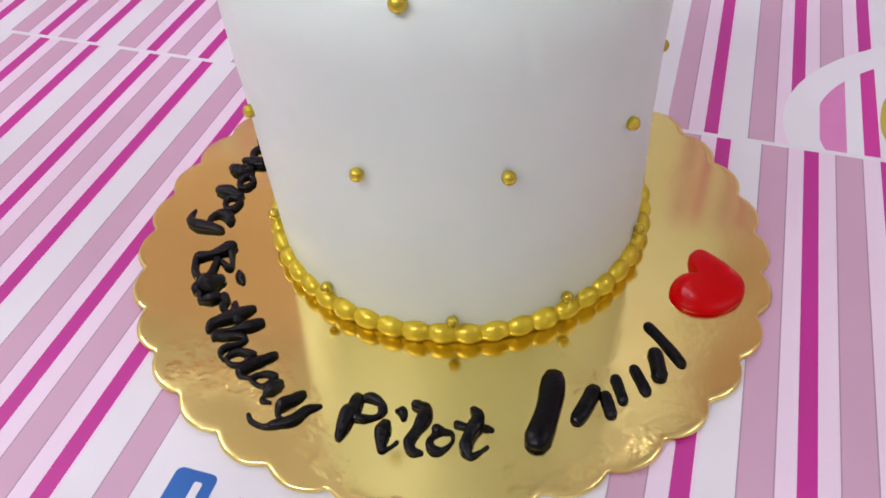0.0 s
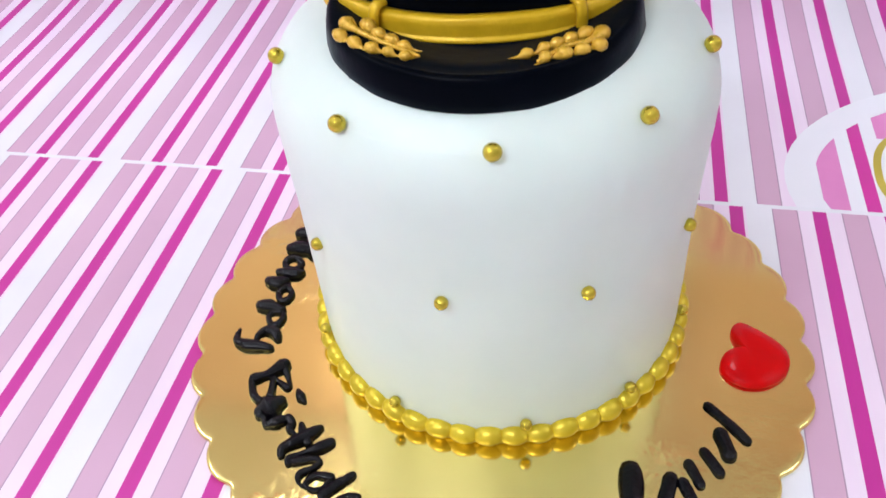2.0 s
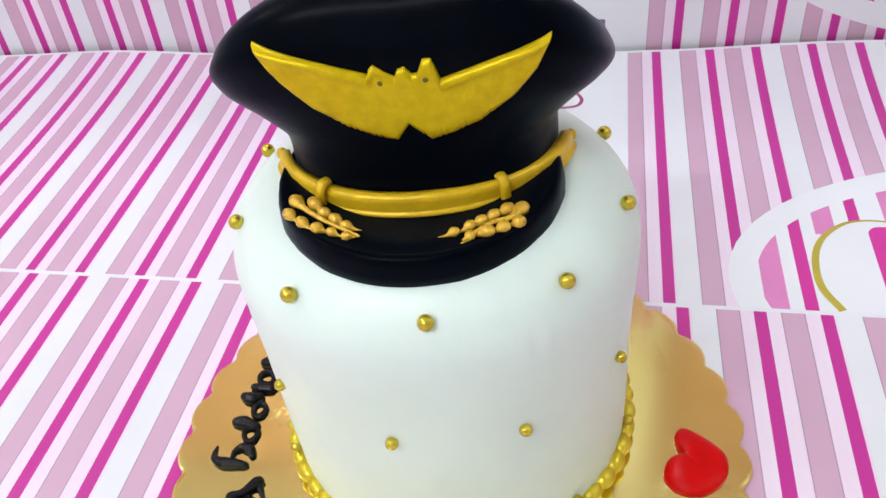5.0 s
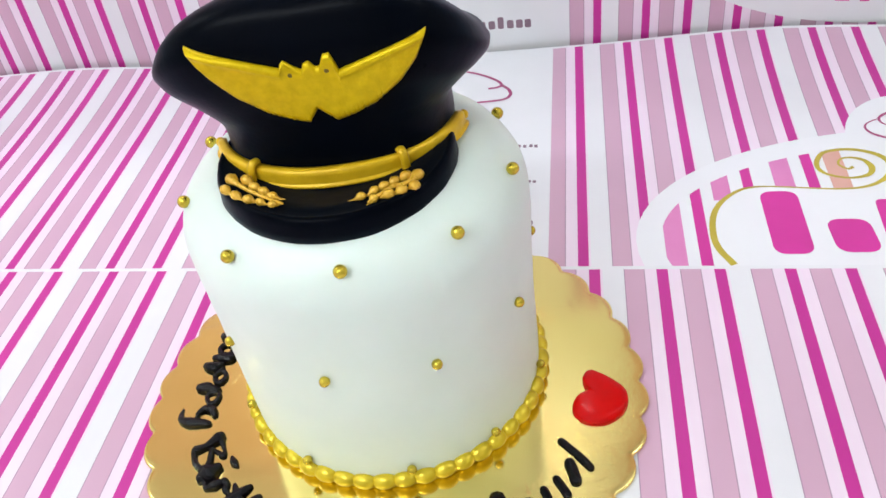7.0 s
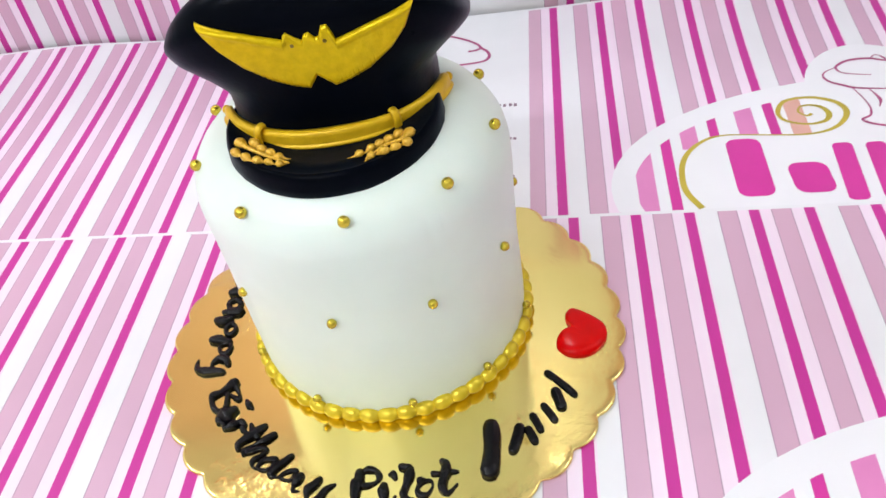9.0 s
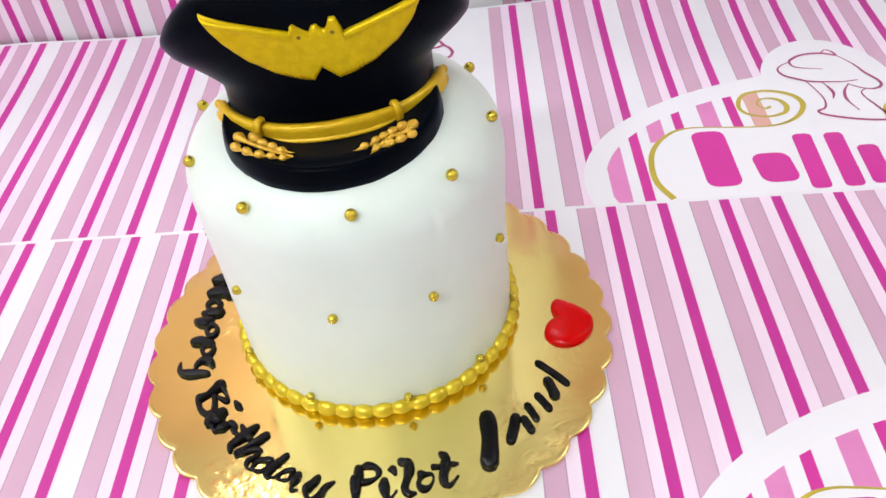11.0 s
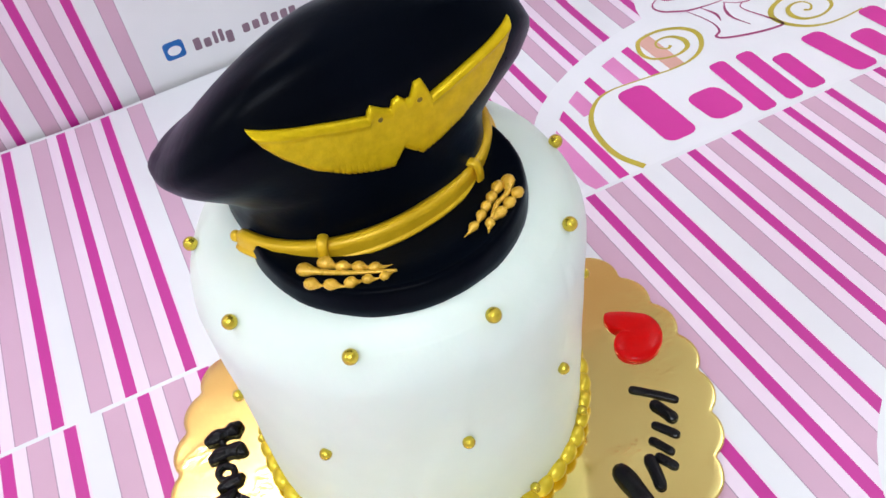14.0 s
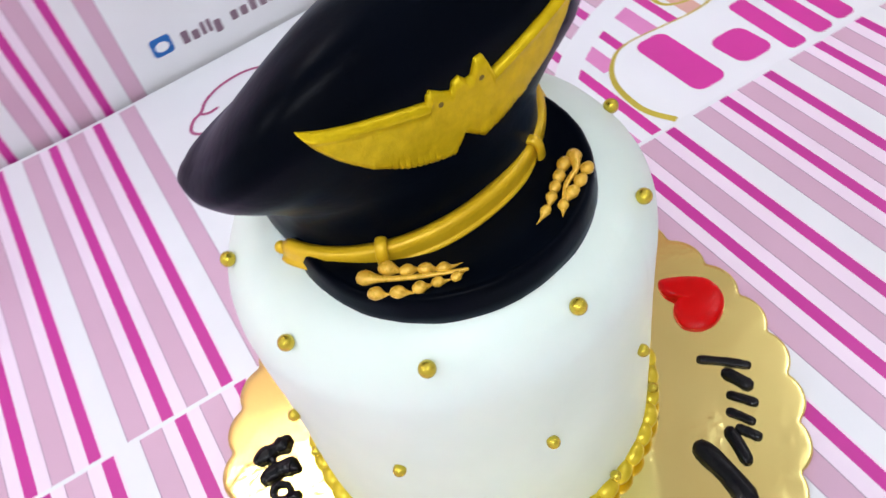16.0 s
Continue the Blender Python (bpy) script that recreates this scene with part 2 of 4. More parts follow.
def ribbon(bm, points, widths, z):
    """A flat printed line along points (x, y) at height z."""
    p = [np.array(q, float) for q in points]
    left, right = [], []
    for i in range(len(p)):
        d = p[min(i + 1, len(p) - 1)] - p[max(i - 1, 0)]
        d = d / (np.linalg.norm(d) + 1e-12)
        nrm = np.array((-d[1], d[0])) * widths[i] / 2
        left.append(bm.verts.new((*(p[i] + nrm), z)))
        right.append(bm.verts.new((*(p[i] - nrm), z)))
    for i in range(len(p) - 1):
        bm.faces.new((left[i], right[i], right[i + 1], left[i + 1]))
    return bm


def flat_shape(bm, outline, z):
    bm.faces.new([bm.verts.new((x, y, z)) for x, y in outline])
    return bm


def rounded_rect(cx, cy, w, h, r, lean=0.0, n=5):
    out = []
    for sx, sy, a0 in ((1, 1, 0), (-1, 1, 90), (-1, -1, 180), (1, -1, 270)):
        for k in range(n):
            a = radians(a0 + 90 * k / (n - 1))
            x, y = sx * (w / 2 - r) + r * math.cos(a), sy * (h / 2 - r) + r * math.sin(a)
            out.append((cx + x + lean * y, cy + y))
    return out


# ---- room ----
def slab_structure(name, x0, x1, y0, y1, z0, z1, material, label):
    ob = part(name, box(bmesh.new(), x0, x1, y0, y1, z0, z1), material, smooth=False)
    return tagged(ob, label, name.split("_")[0], kind="structure")


slab_structure("floor", -1.9, 1.9, -1.9, 1.2, -0.81, -0.75, mat_floor, "plain beige floor of the room")
slab_structure("ceiling", -1.9, 1.9, -1.9, 1.2, 1.70, 1.76, mat_ceiling, "plain white ceiling with added light panels")
slab_structure("wall_north", -1.9, 1.9, 1.1, 1.2, -0.75, 1.70, mat_peach, "plain peach painted wall")
slab_structure("wall_south", -1.9, 1.9, -1.9, -1.8, -0.75, 1.70, mat_wall, "plain cream painted wall")
slab_structure("wall_east", 1.8, 1.9, -1.8, 1.1, -0.75, 1.70, mat_wall, "plain cream painted wall")
slab_structure("wall_west", -1.9, -1.8, -1.8, 1.1, -0.75, 1.70, mat_wall, "plain cream painted wall")

# Unseen white strip, added so the foil mirrors a pale band.
slab_structure("pillar", 0.0, 0.22, 1.06, 1.1, -0.75, 1.70, mat_ceiling, "unseen white strip on the wall, added for a pale band in the foil")

# Unseen fittings added to carry the lamps, glowing on all sides.
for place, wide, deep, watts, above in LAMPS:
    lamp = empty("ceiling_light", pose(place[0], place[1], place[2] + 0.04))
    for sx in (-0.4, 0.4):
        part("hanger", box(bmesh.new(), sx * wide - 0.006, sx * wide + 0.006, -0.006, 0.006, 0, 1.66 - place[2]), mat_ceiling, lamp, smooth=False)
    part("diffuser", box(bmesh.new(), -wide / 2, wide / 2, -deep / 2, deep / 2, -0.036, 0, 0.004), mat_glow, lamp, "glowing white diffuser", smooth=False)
    tagged(lamp, "white hanging light panel out of view, added to light the room", "ceiling light", "ceiling lights")

table = empty("table", pose(0, 0, 0))
part("tabletop", box(bmesh.new(), -0.62, 0.62, -0.46, 0.3530, -0.03, 0, 0.003), mat_table, table, smooth=False)
for sx in (-0.56, 0.56):
    for sy in (-0.40, 0.33):
        part("leg", box(bmesh.new(), sx - 0.025, sx + 0.025, sy - 0.025, sy + 0.025, -0.75, -0.03, 0.003), mat_table, table, smooth=False)
tagged(table, "wooden table covered with striped printed paper", "table")


# ---- printed sheets ----
LIFT_X = [-0.55, -0.45, -0.40, -0.355, -0.32, -0.28, -0.243, -0.204, -0.17, -0.14, -0.10, -0.06, 0.0, 0.078, 0.12, 0.16, 0.20, 0.24, 0.28, 0.32, 0.40, 0.55]
LIFT_Z = [0, 2, 5, 8.3, 8.3, 6.2, 5, 5, 3.4, 0.9, 0.3, 0.3, 0.6, 1.8, 3.2, 6, 9, 11, 11.2, 9.5, 5, 1]
BACK_TOP, FRONT_TOP, SKEW, BEND = 0.3625, 0.0868, 0.004, 0.0335


def far_edge(x):
    """Where the back sheet ends in front of the upright backdrop."""
    return BACK_TOP + BEND * (min(max(x, -0.2), 0.1) - 0.1)



def lift(x, y):
    """How far the back sheet curls off the table towards its far edge."""
    s = max(0.0, (y - 0.20) / 0.1625)
    return np.interp(x, LIFT_X, LIFT_Z) * MM * s * s * (0.6 + 0.4 * s)


def sheet(name, x0, x1, y0, edge, height, material, thick=0.00025, nx=150, ny=50):
    bm = bmesh.new()
    def grid(shift):
        xs = [x0 + (x1 - x0) * i / nx for i in range(nx + 1)]
        spots = [[(x, y0 + (edge(x) - y0) * j / ny) for x in xs] for j in range(ny + 1)]
        return [[bm.verts.new((x, y, height(x, y) + shift)) for x, y in row] for row in spots]
    top, low = grid(0.0), grid(-thick)
    for j in range(ny):
        for i in range(nx):
            bm.faces.new((top[j][i], top[j][i + 1], top[j + 1][i + 1], top[j + 1][i]))
            bm.faces.new((low[j][i], low[j + 1][i], low[j + 1][i + 1], low[j][i + 1]))
    rims = [(top[0][::-1], low[0][::-1]), (top[ny], low[ny]), ([r[0] for r in top], [r[0] for r in low]), ([r[nx] for r in top][::-1], [r[nx] for r in low][::-1])]
    for over, under in rims:
        over, under = [bm.verts.new(v.co) for v in over], [bm.verts.new(v.co) for v in under]
        for k in range(len(over) - 1):
            bm.faces.new((over[k], over[k + 1], under[k + 1], under[k]))
    return part(name, bm, material)


smooth_lift = lambda x, y: 0.0004 + float(sum(lift(x + d * 0.012, y) for d in (-2, -1, 0, 1, 2)) / 5)
back_sheet = sheet("printed_sheet", -0.55, 0.55, 0.0, far_edge, smooth_lift, striped_paper("striped_print_back", -0.0698, 0.0815, BACK_TOP, bend=BEND, west=0.0120, east=0.0338))
tagged(back_sheet, "glossy white paper sheet printed with pink stripes, far edge curling up", "paper sheet", "striped paper sheets")
front_lift = lambda x, y: 0.0018
front_sheet = sheet("printed_sheet", -0.55, 0.55, -0.44, lambda x: FRONT_TOP - SKEW * x, front_lift, striped_paper("striped_print_front", -0.0640, 0.0863, FRONT_TOP, skew=SKEW))
tagged(front_sheet, "glossy white paper sheet with pink stripes, flat on the table", "paper sheet", "striped paper sheets")


def stand_y(x):
    """The front of the upright backdrop, which follows the sheet below it."""
    return far_edge(x) + 0.0055


bm = bmesh.new()
xs = [-0.62 + 1.24 * i / 124 for i in range(125)]
zs = [-0.75, -0.4, -0.1] + [-0.05 + 0.37 * i / 20 for i in range(21)]
front, rear = [[[bm.verts.new((x, stand_y(x) + t, z)) for x in xs] for z in zs] for t in (0.0, 0.004)]
for j in range(len(zs) - 1):
    for i in range(124):
        bm.faces.new((front[j][i], front[j][i + 1], front[j + 1][i + 1], front[j + 1][i]))
        bm.faces.new((rear[j][i + 1], rear[j][i], rear[j + 1][i], rear[j + 1][i + 1]))
    for i in (0, 124):
        bm.faces.new((front[j][i], front[j + 1][i], rear[j + 1][i], rear[j][i]))
for i in range(124):
    for j in (0, len(zs) - 1):
        bm.faces.new((front[j][i], front[j][i + 1], rear[j][i + 1], rear[j][i]))
stand = part("backdrop_board", bm, striped_paper("striped_print_upright", -0.0585, 0.0952, 0.32, "Z"))
tagged(stand, "upright backdrop board printed with pink stripes behind the table", "backdrop board", "striped paper sheets")


def oval(cx, cy, a, b, n=72, a0=0.0, a1=360.0):
    return [(cx + a * math.cos(radians(a0 + (a1 - a0) * k / n)), cy + b * math.sin(radians(a0 + (a1 - a0) * k / n))) for k in range(n)]


def mm(points):
    return [(x * MM, y * MM) for x, y in points]


# a logo in its own millimetres: the wide oval is centred on (330, 110)
ARC = [(190, 88), (183, 103), (181.5, 117), (184, 135), (191, 149), (203, 160), (215, 163.5), (228, 163), (246, 161), (264, 159.5), (279, 161), (291, 167), (299, 177), (301, 187), (296, 196), (285, 202), (274, 203), (263, 200), (257, 191), (256, 182), (261, 175), (273, 171), (285, 174), (289, 182), (286, 190), (279, 193.5), (272, 192), (269.5, 186), (274, 181), (278, 183)]
ARC_W = [4.4, 4.2, 4.0, 3.8, 3.2, 2.2, 1.5, 1.3, 1.3, 1.5, 2.0, 3.0, 3.8, 4.2, 3.8, 3.0, 2.6, 2.8, 3.4, 3.0, 2.2, 2.0, 3.0, 4.2, 3.2, 2.0, 1.6, 1.6, 1.8, 2.4]
INNER = [(152, 164, 0), (171.5, 178.5, 0), (186, 197.5, 150), (206, 212.5, 161), (226, 238.5, 161), (246.5, 253.5, 160)]  # from, to, lower end
CUPCAKE = [
    [(334, 248), (338, 252), (342, 250), (344, 244), (333, 248), (318, 247), (308, 240), (309, 232.5), (317, 229), (329, 226.5)],
    [(344, 244), (350, 235), (354, 227), (357, 218), (363, 206), (362, 199), (355, 196), (347, 199), (340, 205)],
    [(307.5, 239), (299, 234), (296, 228), (299, 221), (306, 216), (314, 211.5), (327, 209), (339, 208), (349, 209)],
    [(312, 212), (316, 198), (317.5, 186), (315, 177), (309, 173), (313, 168), (328, 162), (345, 158), (355, 159), (351, 173), (346.5, 186), (346, 193), (350, 196.5)],
    [(323, 209), (326.5, 196), (324, 187)],
    [(341, 205), (335, 196), (333, 185), (337, 171)],
]


def inside_oval(x, lower=False):
    half = 99 * math.sqrt(max(0.0, 1 - ((x - 330) / 180) ** 2))
    return 110 - half if lower else 110 + half


def logo(parent, m, low):
    """Printed oval logo as flat shapes: m places it, low is the height where the print is cut off."""
    made = []
    c = lambda pts: [(x, max(y, low * MM)) for x, y in mm(pts)]
    white = bmesh.new()
    flat_shape(white, c(oval(330, 110, 195, 117)), 0.00008)
    flat_shape(white, c(oval(328, 212, 47, 56)), 0.00011)
    made.append(part("oval", white, mat_white, parent, "white oval of the logo", smooth=False))
    for k, (x0, x1, base) in enumerate(INNER):
        xs = [x0 + (x1 - x0) * i / 6 for i in range(7)]
        under = [(x, max(low, base, inside_oval(x, True))) for x in xs[::-1]]
        bm = flat_shape(bmesh.new(), mm([(x, inside_oval(x)) for x in xs] + under), 0.00016)
        made.append(part("logo_stripe", bm, mat_magenta if k % 2 else mat_pink, parent, smooth=False))
    face = bmesh.new()
    inside = spline(ARC[:10], 5) + [np.array((300, 159)), np.array((470, 160)), np.array((470, low)), np.array((191, low))]
    flat_shape(face, c([tuple(p) for p in inside]), 0.00024)
    made.append(part("logo_field", face, mat_white, parent, smooth=False))
    bar = flat_shape(bmesh.new(), mm([(261, 201), (273, 205), (273, 160), (261, 159.5)]), 0.00028)
    made.append(part("logo_stripe", bar, mat_salmon, parent, "salmon stripe across the scroll", smooth=False))
    pts, wid = spline(ARC, 6), [w[0] for w in spline([(w,) for w in ARC_W], 6)]
    scroll = bmesh.new()
    keep = [(p, w) for p, w in zip(pts, wid) if p[1] >= low]
    ribbon(scroll, [p * MM for p, w in keep], [w * MM for p, w in keep], 0.00036)
    made.append(part("scroll", scroll, mat_olive, parent, "gold scroll line", smooth=False))
    other = bmesh.new()
    ribbon(other, [np.array((655 - x, y - 20)) * MM for x, y in pts[48:]], [w * MM for w in wid[48:]], 0.00036)
    made.append(part("scroll", other, mat_olive, parent, "gold scroll line", smooth=False))
    line = bmesh.new()
    for curve in CUPCAKE:
        fine = spline(curve, 6)
        count = len(fine) - 1
        ribbon(line, [p * MM for p in fine], [(0.9 + 1.5 * math.sin(math.pi * i / count) ** 2) * MM for i in range(count + 1)], 0.00036)
    made.append(part("cupcake_outline", line, mat_plum, parent, "plum outline of a cupcake"))
    # plain blocks where the big word stands: centre x, base, height, width, lean
    for k, (x, y0, h, w, lean) in enumerate(((226, 97, 61, 23, 0.0), (262, 98, 31, 25, -0.05), (287, 89, 59, 13, 0.05), (308, 89, 58, 13, 0.05), (326, 90, 41, 14, 0.05), (361, 87, 51, 18, -0.1), (387, 88, 34, 18, -0.05), (411, 88, 52, 16, -0.05))):
        bm = flat_shape(bmesh.new(), mm(rounded_rect(x, y0 + h / 2, w, h, min(w, h) * 0.3, lean)), 0.00044 + 0.00002 * k)
        made.append(part("logo_block", bm, mat_magenta, parent, smooth=False))
    for ob in made:
        ob.matrix_basis = m
    return made


def wrap(obs, put):
    """Cuts flat print into small faces and lays each of its points on a bent sheet."""
    for ob in obs:
        bm = bmesh.new()
        bm.from_mesh(ob.data)
        bmesh.ops.triangulate(bm, faces=bm.faces[:])
        for _ in range(7):
            long = [e for e in bm.edges if e.calc_length() > 0.007]
            if not long:
                break
            bmesh.ops.subdivide_edges(bm, edges=long, cuts=1)
            bmesh.ops.triangulate(bm, faces=[f for f in bm.faces if len(f.verts) > 3])
        for v in bm.verts:
            v.co = put(*v.co)
        bm.to_mesh(ob.data)
        bm.free()


def bend(obs):
    wrap(obs, lambda x, y, z: Vector((x, y, smooth_lift(x, y) + z)))


def on_stand(obs):
    wrap(obs, lambda x, y, z: Vector((x, stand_y(x) - z, y)))


bend(logo(back_sheet, pose(0, 0, 0), 80))
logo(front_sheet, pose(0.004, -0.290, 0.0018), -60)
shapes = bmesh.new()
flat_shape(shapes, mm(oval(338, 125.5, 195, 117)), 0.0001)
upright = [part("oval", shapes, mat_white, stand, "white oval of the logo", smooth=False)]
for k, x0 in enumerate(range(188, 482, 19)):
    low = lambda x: 125.5 - 99 * math.sqrt(max(0.0, 1 - ((x - 338) / 180) ** 2))
    w = 7 if k % 2 else 11
    bm = flat_shape(bmesh.new(), mm([(x0, low(x0)), (x0 + w, low(x0 + w)), (x0 + w, low(x0 + w) + 30), (x0, low(x0) + 30)]), 0.0002)
    upright.append(part("logo_stripe", bm, mat_magenta if k % 2 else mat_pink, stand, smooth=False))

# print on the plain panels
flat = lambda parent, name, outline, z, material, m, label="": setattr_basis(part(name, flat_shape(bmesh.new(), outline, z), material, parent, label, smooth=False), m)


def setattr_basis(ob, m):
    ob.matrix_basis = m
    return ob


PANEL_CAP = [(-43, 288), (-46, 295), (-41, 304), (-33.5, 309), (-27, 318), (-14, 326), (2, 329), (14, 327), (27, 320), (38, 311), (42, 304), (47, 298), (49, 290), (44, 283), (26, 280), (2, 278), (-29, 281)]
line = bmesh.new()
for curve, closed in ((PANEL_CAP, True), ([(42, 304), (37, 301), (31, 300)], False), ([(-36, 308), (-30, 304), (-22, 305)], False)):
    pts = spline(curve, 5, closed)
    if closed:
        pts.append(pts[0])
    ribbon(line, [np.array(p) * MM for p in pts], [2.6 * MM] * len(pts), 0.0003)
bend([part("cupcake_outline", line, mat_plum, back_sheet, "plum outline of a cupcake")])
panel_print = []
for cy, h, ends in ((217.5, 3.8, (72, 68.4, 64, 60, 57)), (174.5, 3.0, (72, 68.6, 65, 61.8, 58)), (130, 4.4, (71, 65, 60, 55, 50))):
    for k, end in enumerate(ends):
        w = 2.4 if cy > 130 else 3.6
        panel_print.append(flat(back_sheet, "text_bar", mm(rounded_rect(end - w / 2, cy + 0.4 * (k % 2), w, h, 0.8)), 0.0003, mat_grey, pose(0, 0, 0)))
bend(panel_print)
flat(front_sheet, "icon_tile", mm(rounded_rect(-46, -152.5, 15.5, 15.5, 2.6)), 0.0001, mat_blue, pose(0, 0, 0.0018), "blue rounded icon tile")
flat(front_sheet, "icon_mark", mm(rounded_rect(-44, -154, 3, 10.5, 0.8)), 0.0002, mat_white, pose(0, 0, 0.0018))
flat(front_sheet, "text_bar", mm(rounded_rect(-16, -153.5, 26, 7, 1.5)), 0.0001, mat_magenta, pose(0, 0, 0.0018))
wall_print = pose(0, 0, 0)
for z, material, label in ((26.5, mat_blue, "blue rounded icon tile"), (77.5, mat_grey, "grey rounded icon tile")):
    upright.append(flat(stand, "icon_tile", mm(rounded_rect(-33, z, 15.5, 14.5, 2.8)), 0.0001, material, wall_print, label))
upright.append(flat(stand, "icon_mark", mm(oval(-33, 26, 5.2, 3.8, 20)), 0.0002, mat_white, wall_print))
upright.append(flat(stand, "icon_mark", mm(rounded_rect(-33, 77.5, 11.5, 10.8, 2.6)), 0.0002, mat_white, wall_print))
for x, z, w, h in ((-15.5, 18, 5.5, 10), (-7.8, 16.4, 5.5, 7.4), (-1.4, 18, 3.2, 10.5), (3.4, 18, 3.2, 10.5), (9.4, 14.6, 5.5, 10), (23, 16.4, 5.5, 7.4), (31, 16.4, 5.5, 7.4), (38.5, 18, 5, 10.5), (46.4, 16.4, 5.5, 7.4), (54.0, 16.4, 5.5, 7.4), (61, 16.4, 5.2, 7.4)):
    upright.append(flat(stand, "text_bar", mm(rounded_rect(x, z + 6.5, w, h, 1.4)), 0.0001, mat_grey, wall_print))
on_stand(upright)

# ---- cake board ----
BX, BY, BR, BOARD_Z = 2.2 * MM, -12.6 * MM, 131.7, 0.0046
LOBES = 34


def board_edge(a, inset):
    """Scalloped outline, in millimetres, at the angle a."""
    w = abs(math.sin(LOBES / 2 * (a - radians(3.9)))) ** 0.66
    return BR - 4.9 + 4.9 * w - inset


bm = bmesh.new()
loops = []
for inset, z in ((1.6, 0.0018), (0.3, 0.0022), (0.0, 0.0031), (0.2, 0.0040), (0.7, 0.0044), (1.5, 0.00455), (2.6, 0.0046), (4.5, 0.0046), (12, 0.0046)):
    loops.append([((board_edge(a, inset)) * math.cos(a) * MM, board_edge(a, inset) * math.sin(a) * MM, z) for a in (2 * math.pi * k / 408 for k in range(408))])
for r in (105, 80, 50, 20):
    loops.append([(r * math.cos(a) * MM, r * math.sin(a) * MM, BOARD_Z) for a in (2 * math.pi * k / 408 for k in range(408))])
cake_board = part("cake_board", rings(bm, loops), mat_foil)
cake_board.matrix_basis = pose(BX, BY, 0)
tagged(cake_board, "round scalloped gold foil cake board on striped paper", "cake board")

# ---- cake ----
TURN, LEAN, RISE = 0.73, 0.077, 1.03  # degrees, metres forward for each metre up, stretch upwards


def settle(thing):
    """Lets a thing lean forward as the tall cake does: every place moves forward with its height over the table."""
    base = thing.matrix_basis.translation
    move = lambda p: Vector((p.x, p.y - LEAN * p.z, RISE * p.z))
    for ob in (c for part_of in thing.children for c in (part_of, *part_of.children)):
        if ob.type == "MESH" and ob.matrix_basis == Matrix.Identity(4):
            for v in ob.data.vertices:
                v.co = move(v.co)
        elif ob.type == "MESH":
            ob.matrix_basis = Matrix.Translation(move(ob.matrix_basis.translation)) @ Matrix.Translation(-ob.matrix_basis.translation) @ ob.matrix_basis
    at = Matrix.Rotation(radians(TURN), 4, "Z") @ Vector((base.x, base.y - LEAN * (base.z - BOARD_Z), BOARD_Z + RISE * (base.z - BOARD_Z)))
    thing.matrix_basis = Matrix.Translation(at) @ Matrix.Rotation(radians(TURN), 4, "Z") @ Matrix.Translation(-base) @ thing.matrix_basis


CX, CY, TOP = 1.8, 5.2, 150.0
cake = empty("cake", pose(CX * MM, CY * MM, BOARD_Z))
bm = bmesh.new()
profile = [(70, 0), (76.0, 0.3), (76.4, 2), (76.4, 12), (76.2, 40), (76.0, 70), (76.2, 96), (76.4, 108)]
profile += [(48.4 + 28 * math.cos(radians(a)), TOP - 4.6 - 28 + 28 * math.sin(radians(a))) for a in range(0, 91, 10)]
profile += [(36, TOP - 4.4), (18, TOP - 4.4), (6, TOP - 4.4)]
fine = spline(profile[1:], 9)
# angle, height, half width, half height, depth
DENTS = [(-56, 121, 2.2, 6.5, 0.55), (-53, 121, 1.8, 6.0, -0.35), (-92, 112, 5, 3, 0.2), (-70, 52, 6, 3, 0.18), (-120, 60, 4, 6, 0.2), (-35, 60, 5, 5, 0.2)]
DENTS += [(a + 2.5 * d, 83.5 + 7.5 * d, 1.5, 3.6, 0.32) for a in (-136, -96, -60.5, -23.5, 14) for d in (-1, 1)]


def dent(a, z):
    """How far the fondant is pressed in at an angle in degrees and a height (millimetres)."""
    total = 0.0
    for a0, z0, wide, high, depth in DENTS:
        u, v = radians((a - a0 + 180) % 360 - 180) * 76 / wide, (z - z0) / high
        if abs(u) < 3 and abs(v) < 3:
            total += depth * math.exp(-u * u - v * v)
    return total


loops = []
for r, z in fine:
    loop = []
    for k in range(300):
        a = 2 * math.pi * k / 300
        wob = 0.5 * noise.noise(Vector((2.2 * math.cos(a), 2.2 * math.sin(a), z * 0.025))) + 0.2 * noise.noise(Vector((7 * math.cos(a), 7 * math.sin(a), z * 0.08)))
        rr = r + (wob if r > 50 else 0) - (dent(math.degrees(a), z) if r > 60 else 0)
        loop.append((rr * math.cos(a) * MM, rr * math.sin(a) * MM, (z + (0.5 * wob if r <= 70 else 0)) * MM))
    loops.append(loop)
part("fondant", rings(bm, loops), mat_fondant, cake, "smooth white fondant with rounded top edge")

border = empty("border")
border.parent = cake
bm = bmesh.new()
loops = []
for k in range(120):
    a = 2 * math.pi * k / 120
    loops.append([((77.3 + 2.6 * math.cos(b)) * math.cos(a) * MM, (77.3 + 2.6 * math.cos(b)) * math.sin(a) * MM, (3.2 + 3.0 * math.sin(b)) * MM) for b in (2 * math.pi * j / 10 for j in range(10))])
rows = [[bm.verts.new(p) for p in loop] for loop in loops]
for i in range(120):
    for j in range(10):
        bm.faces.new((rows[i][j], rows[i][(j + 1) % 10], rows[(i + 1) % 120][(j + 1) % 10], rows[(i + 1) % 120][j]))
part("rope_core", bm, mat_gold, border)
bead_mesh = None
BEADS = 50
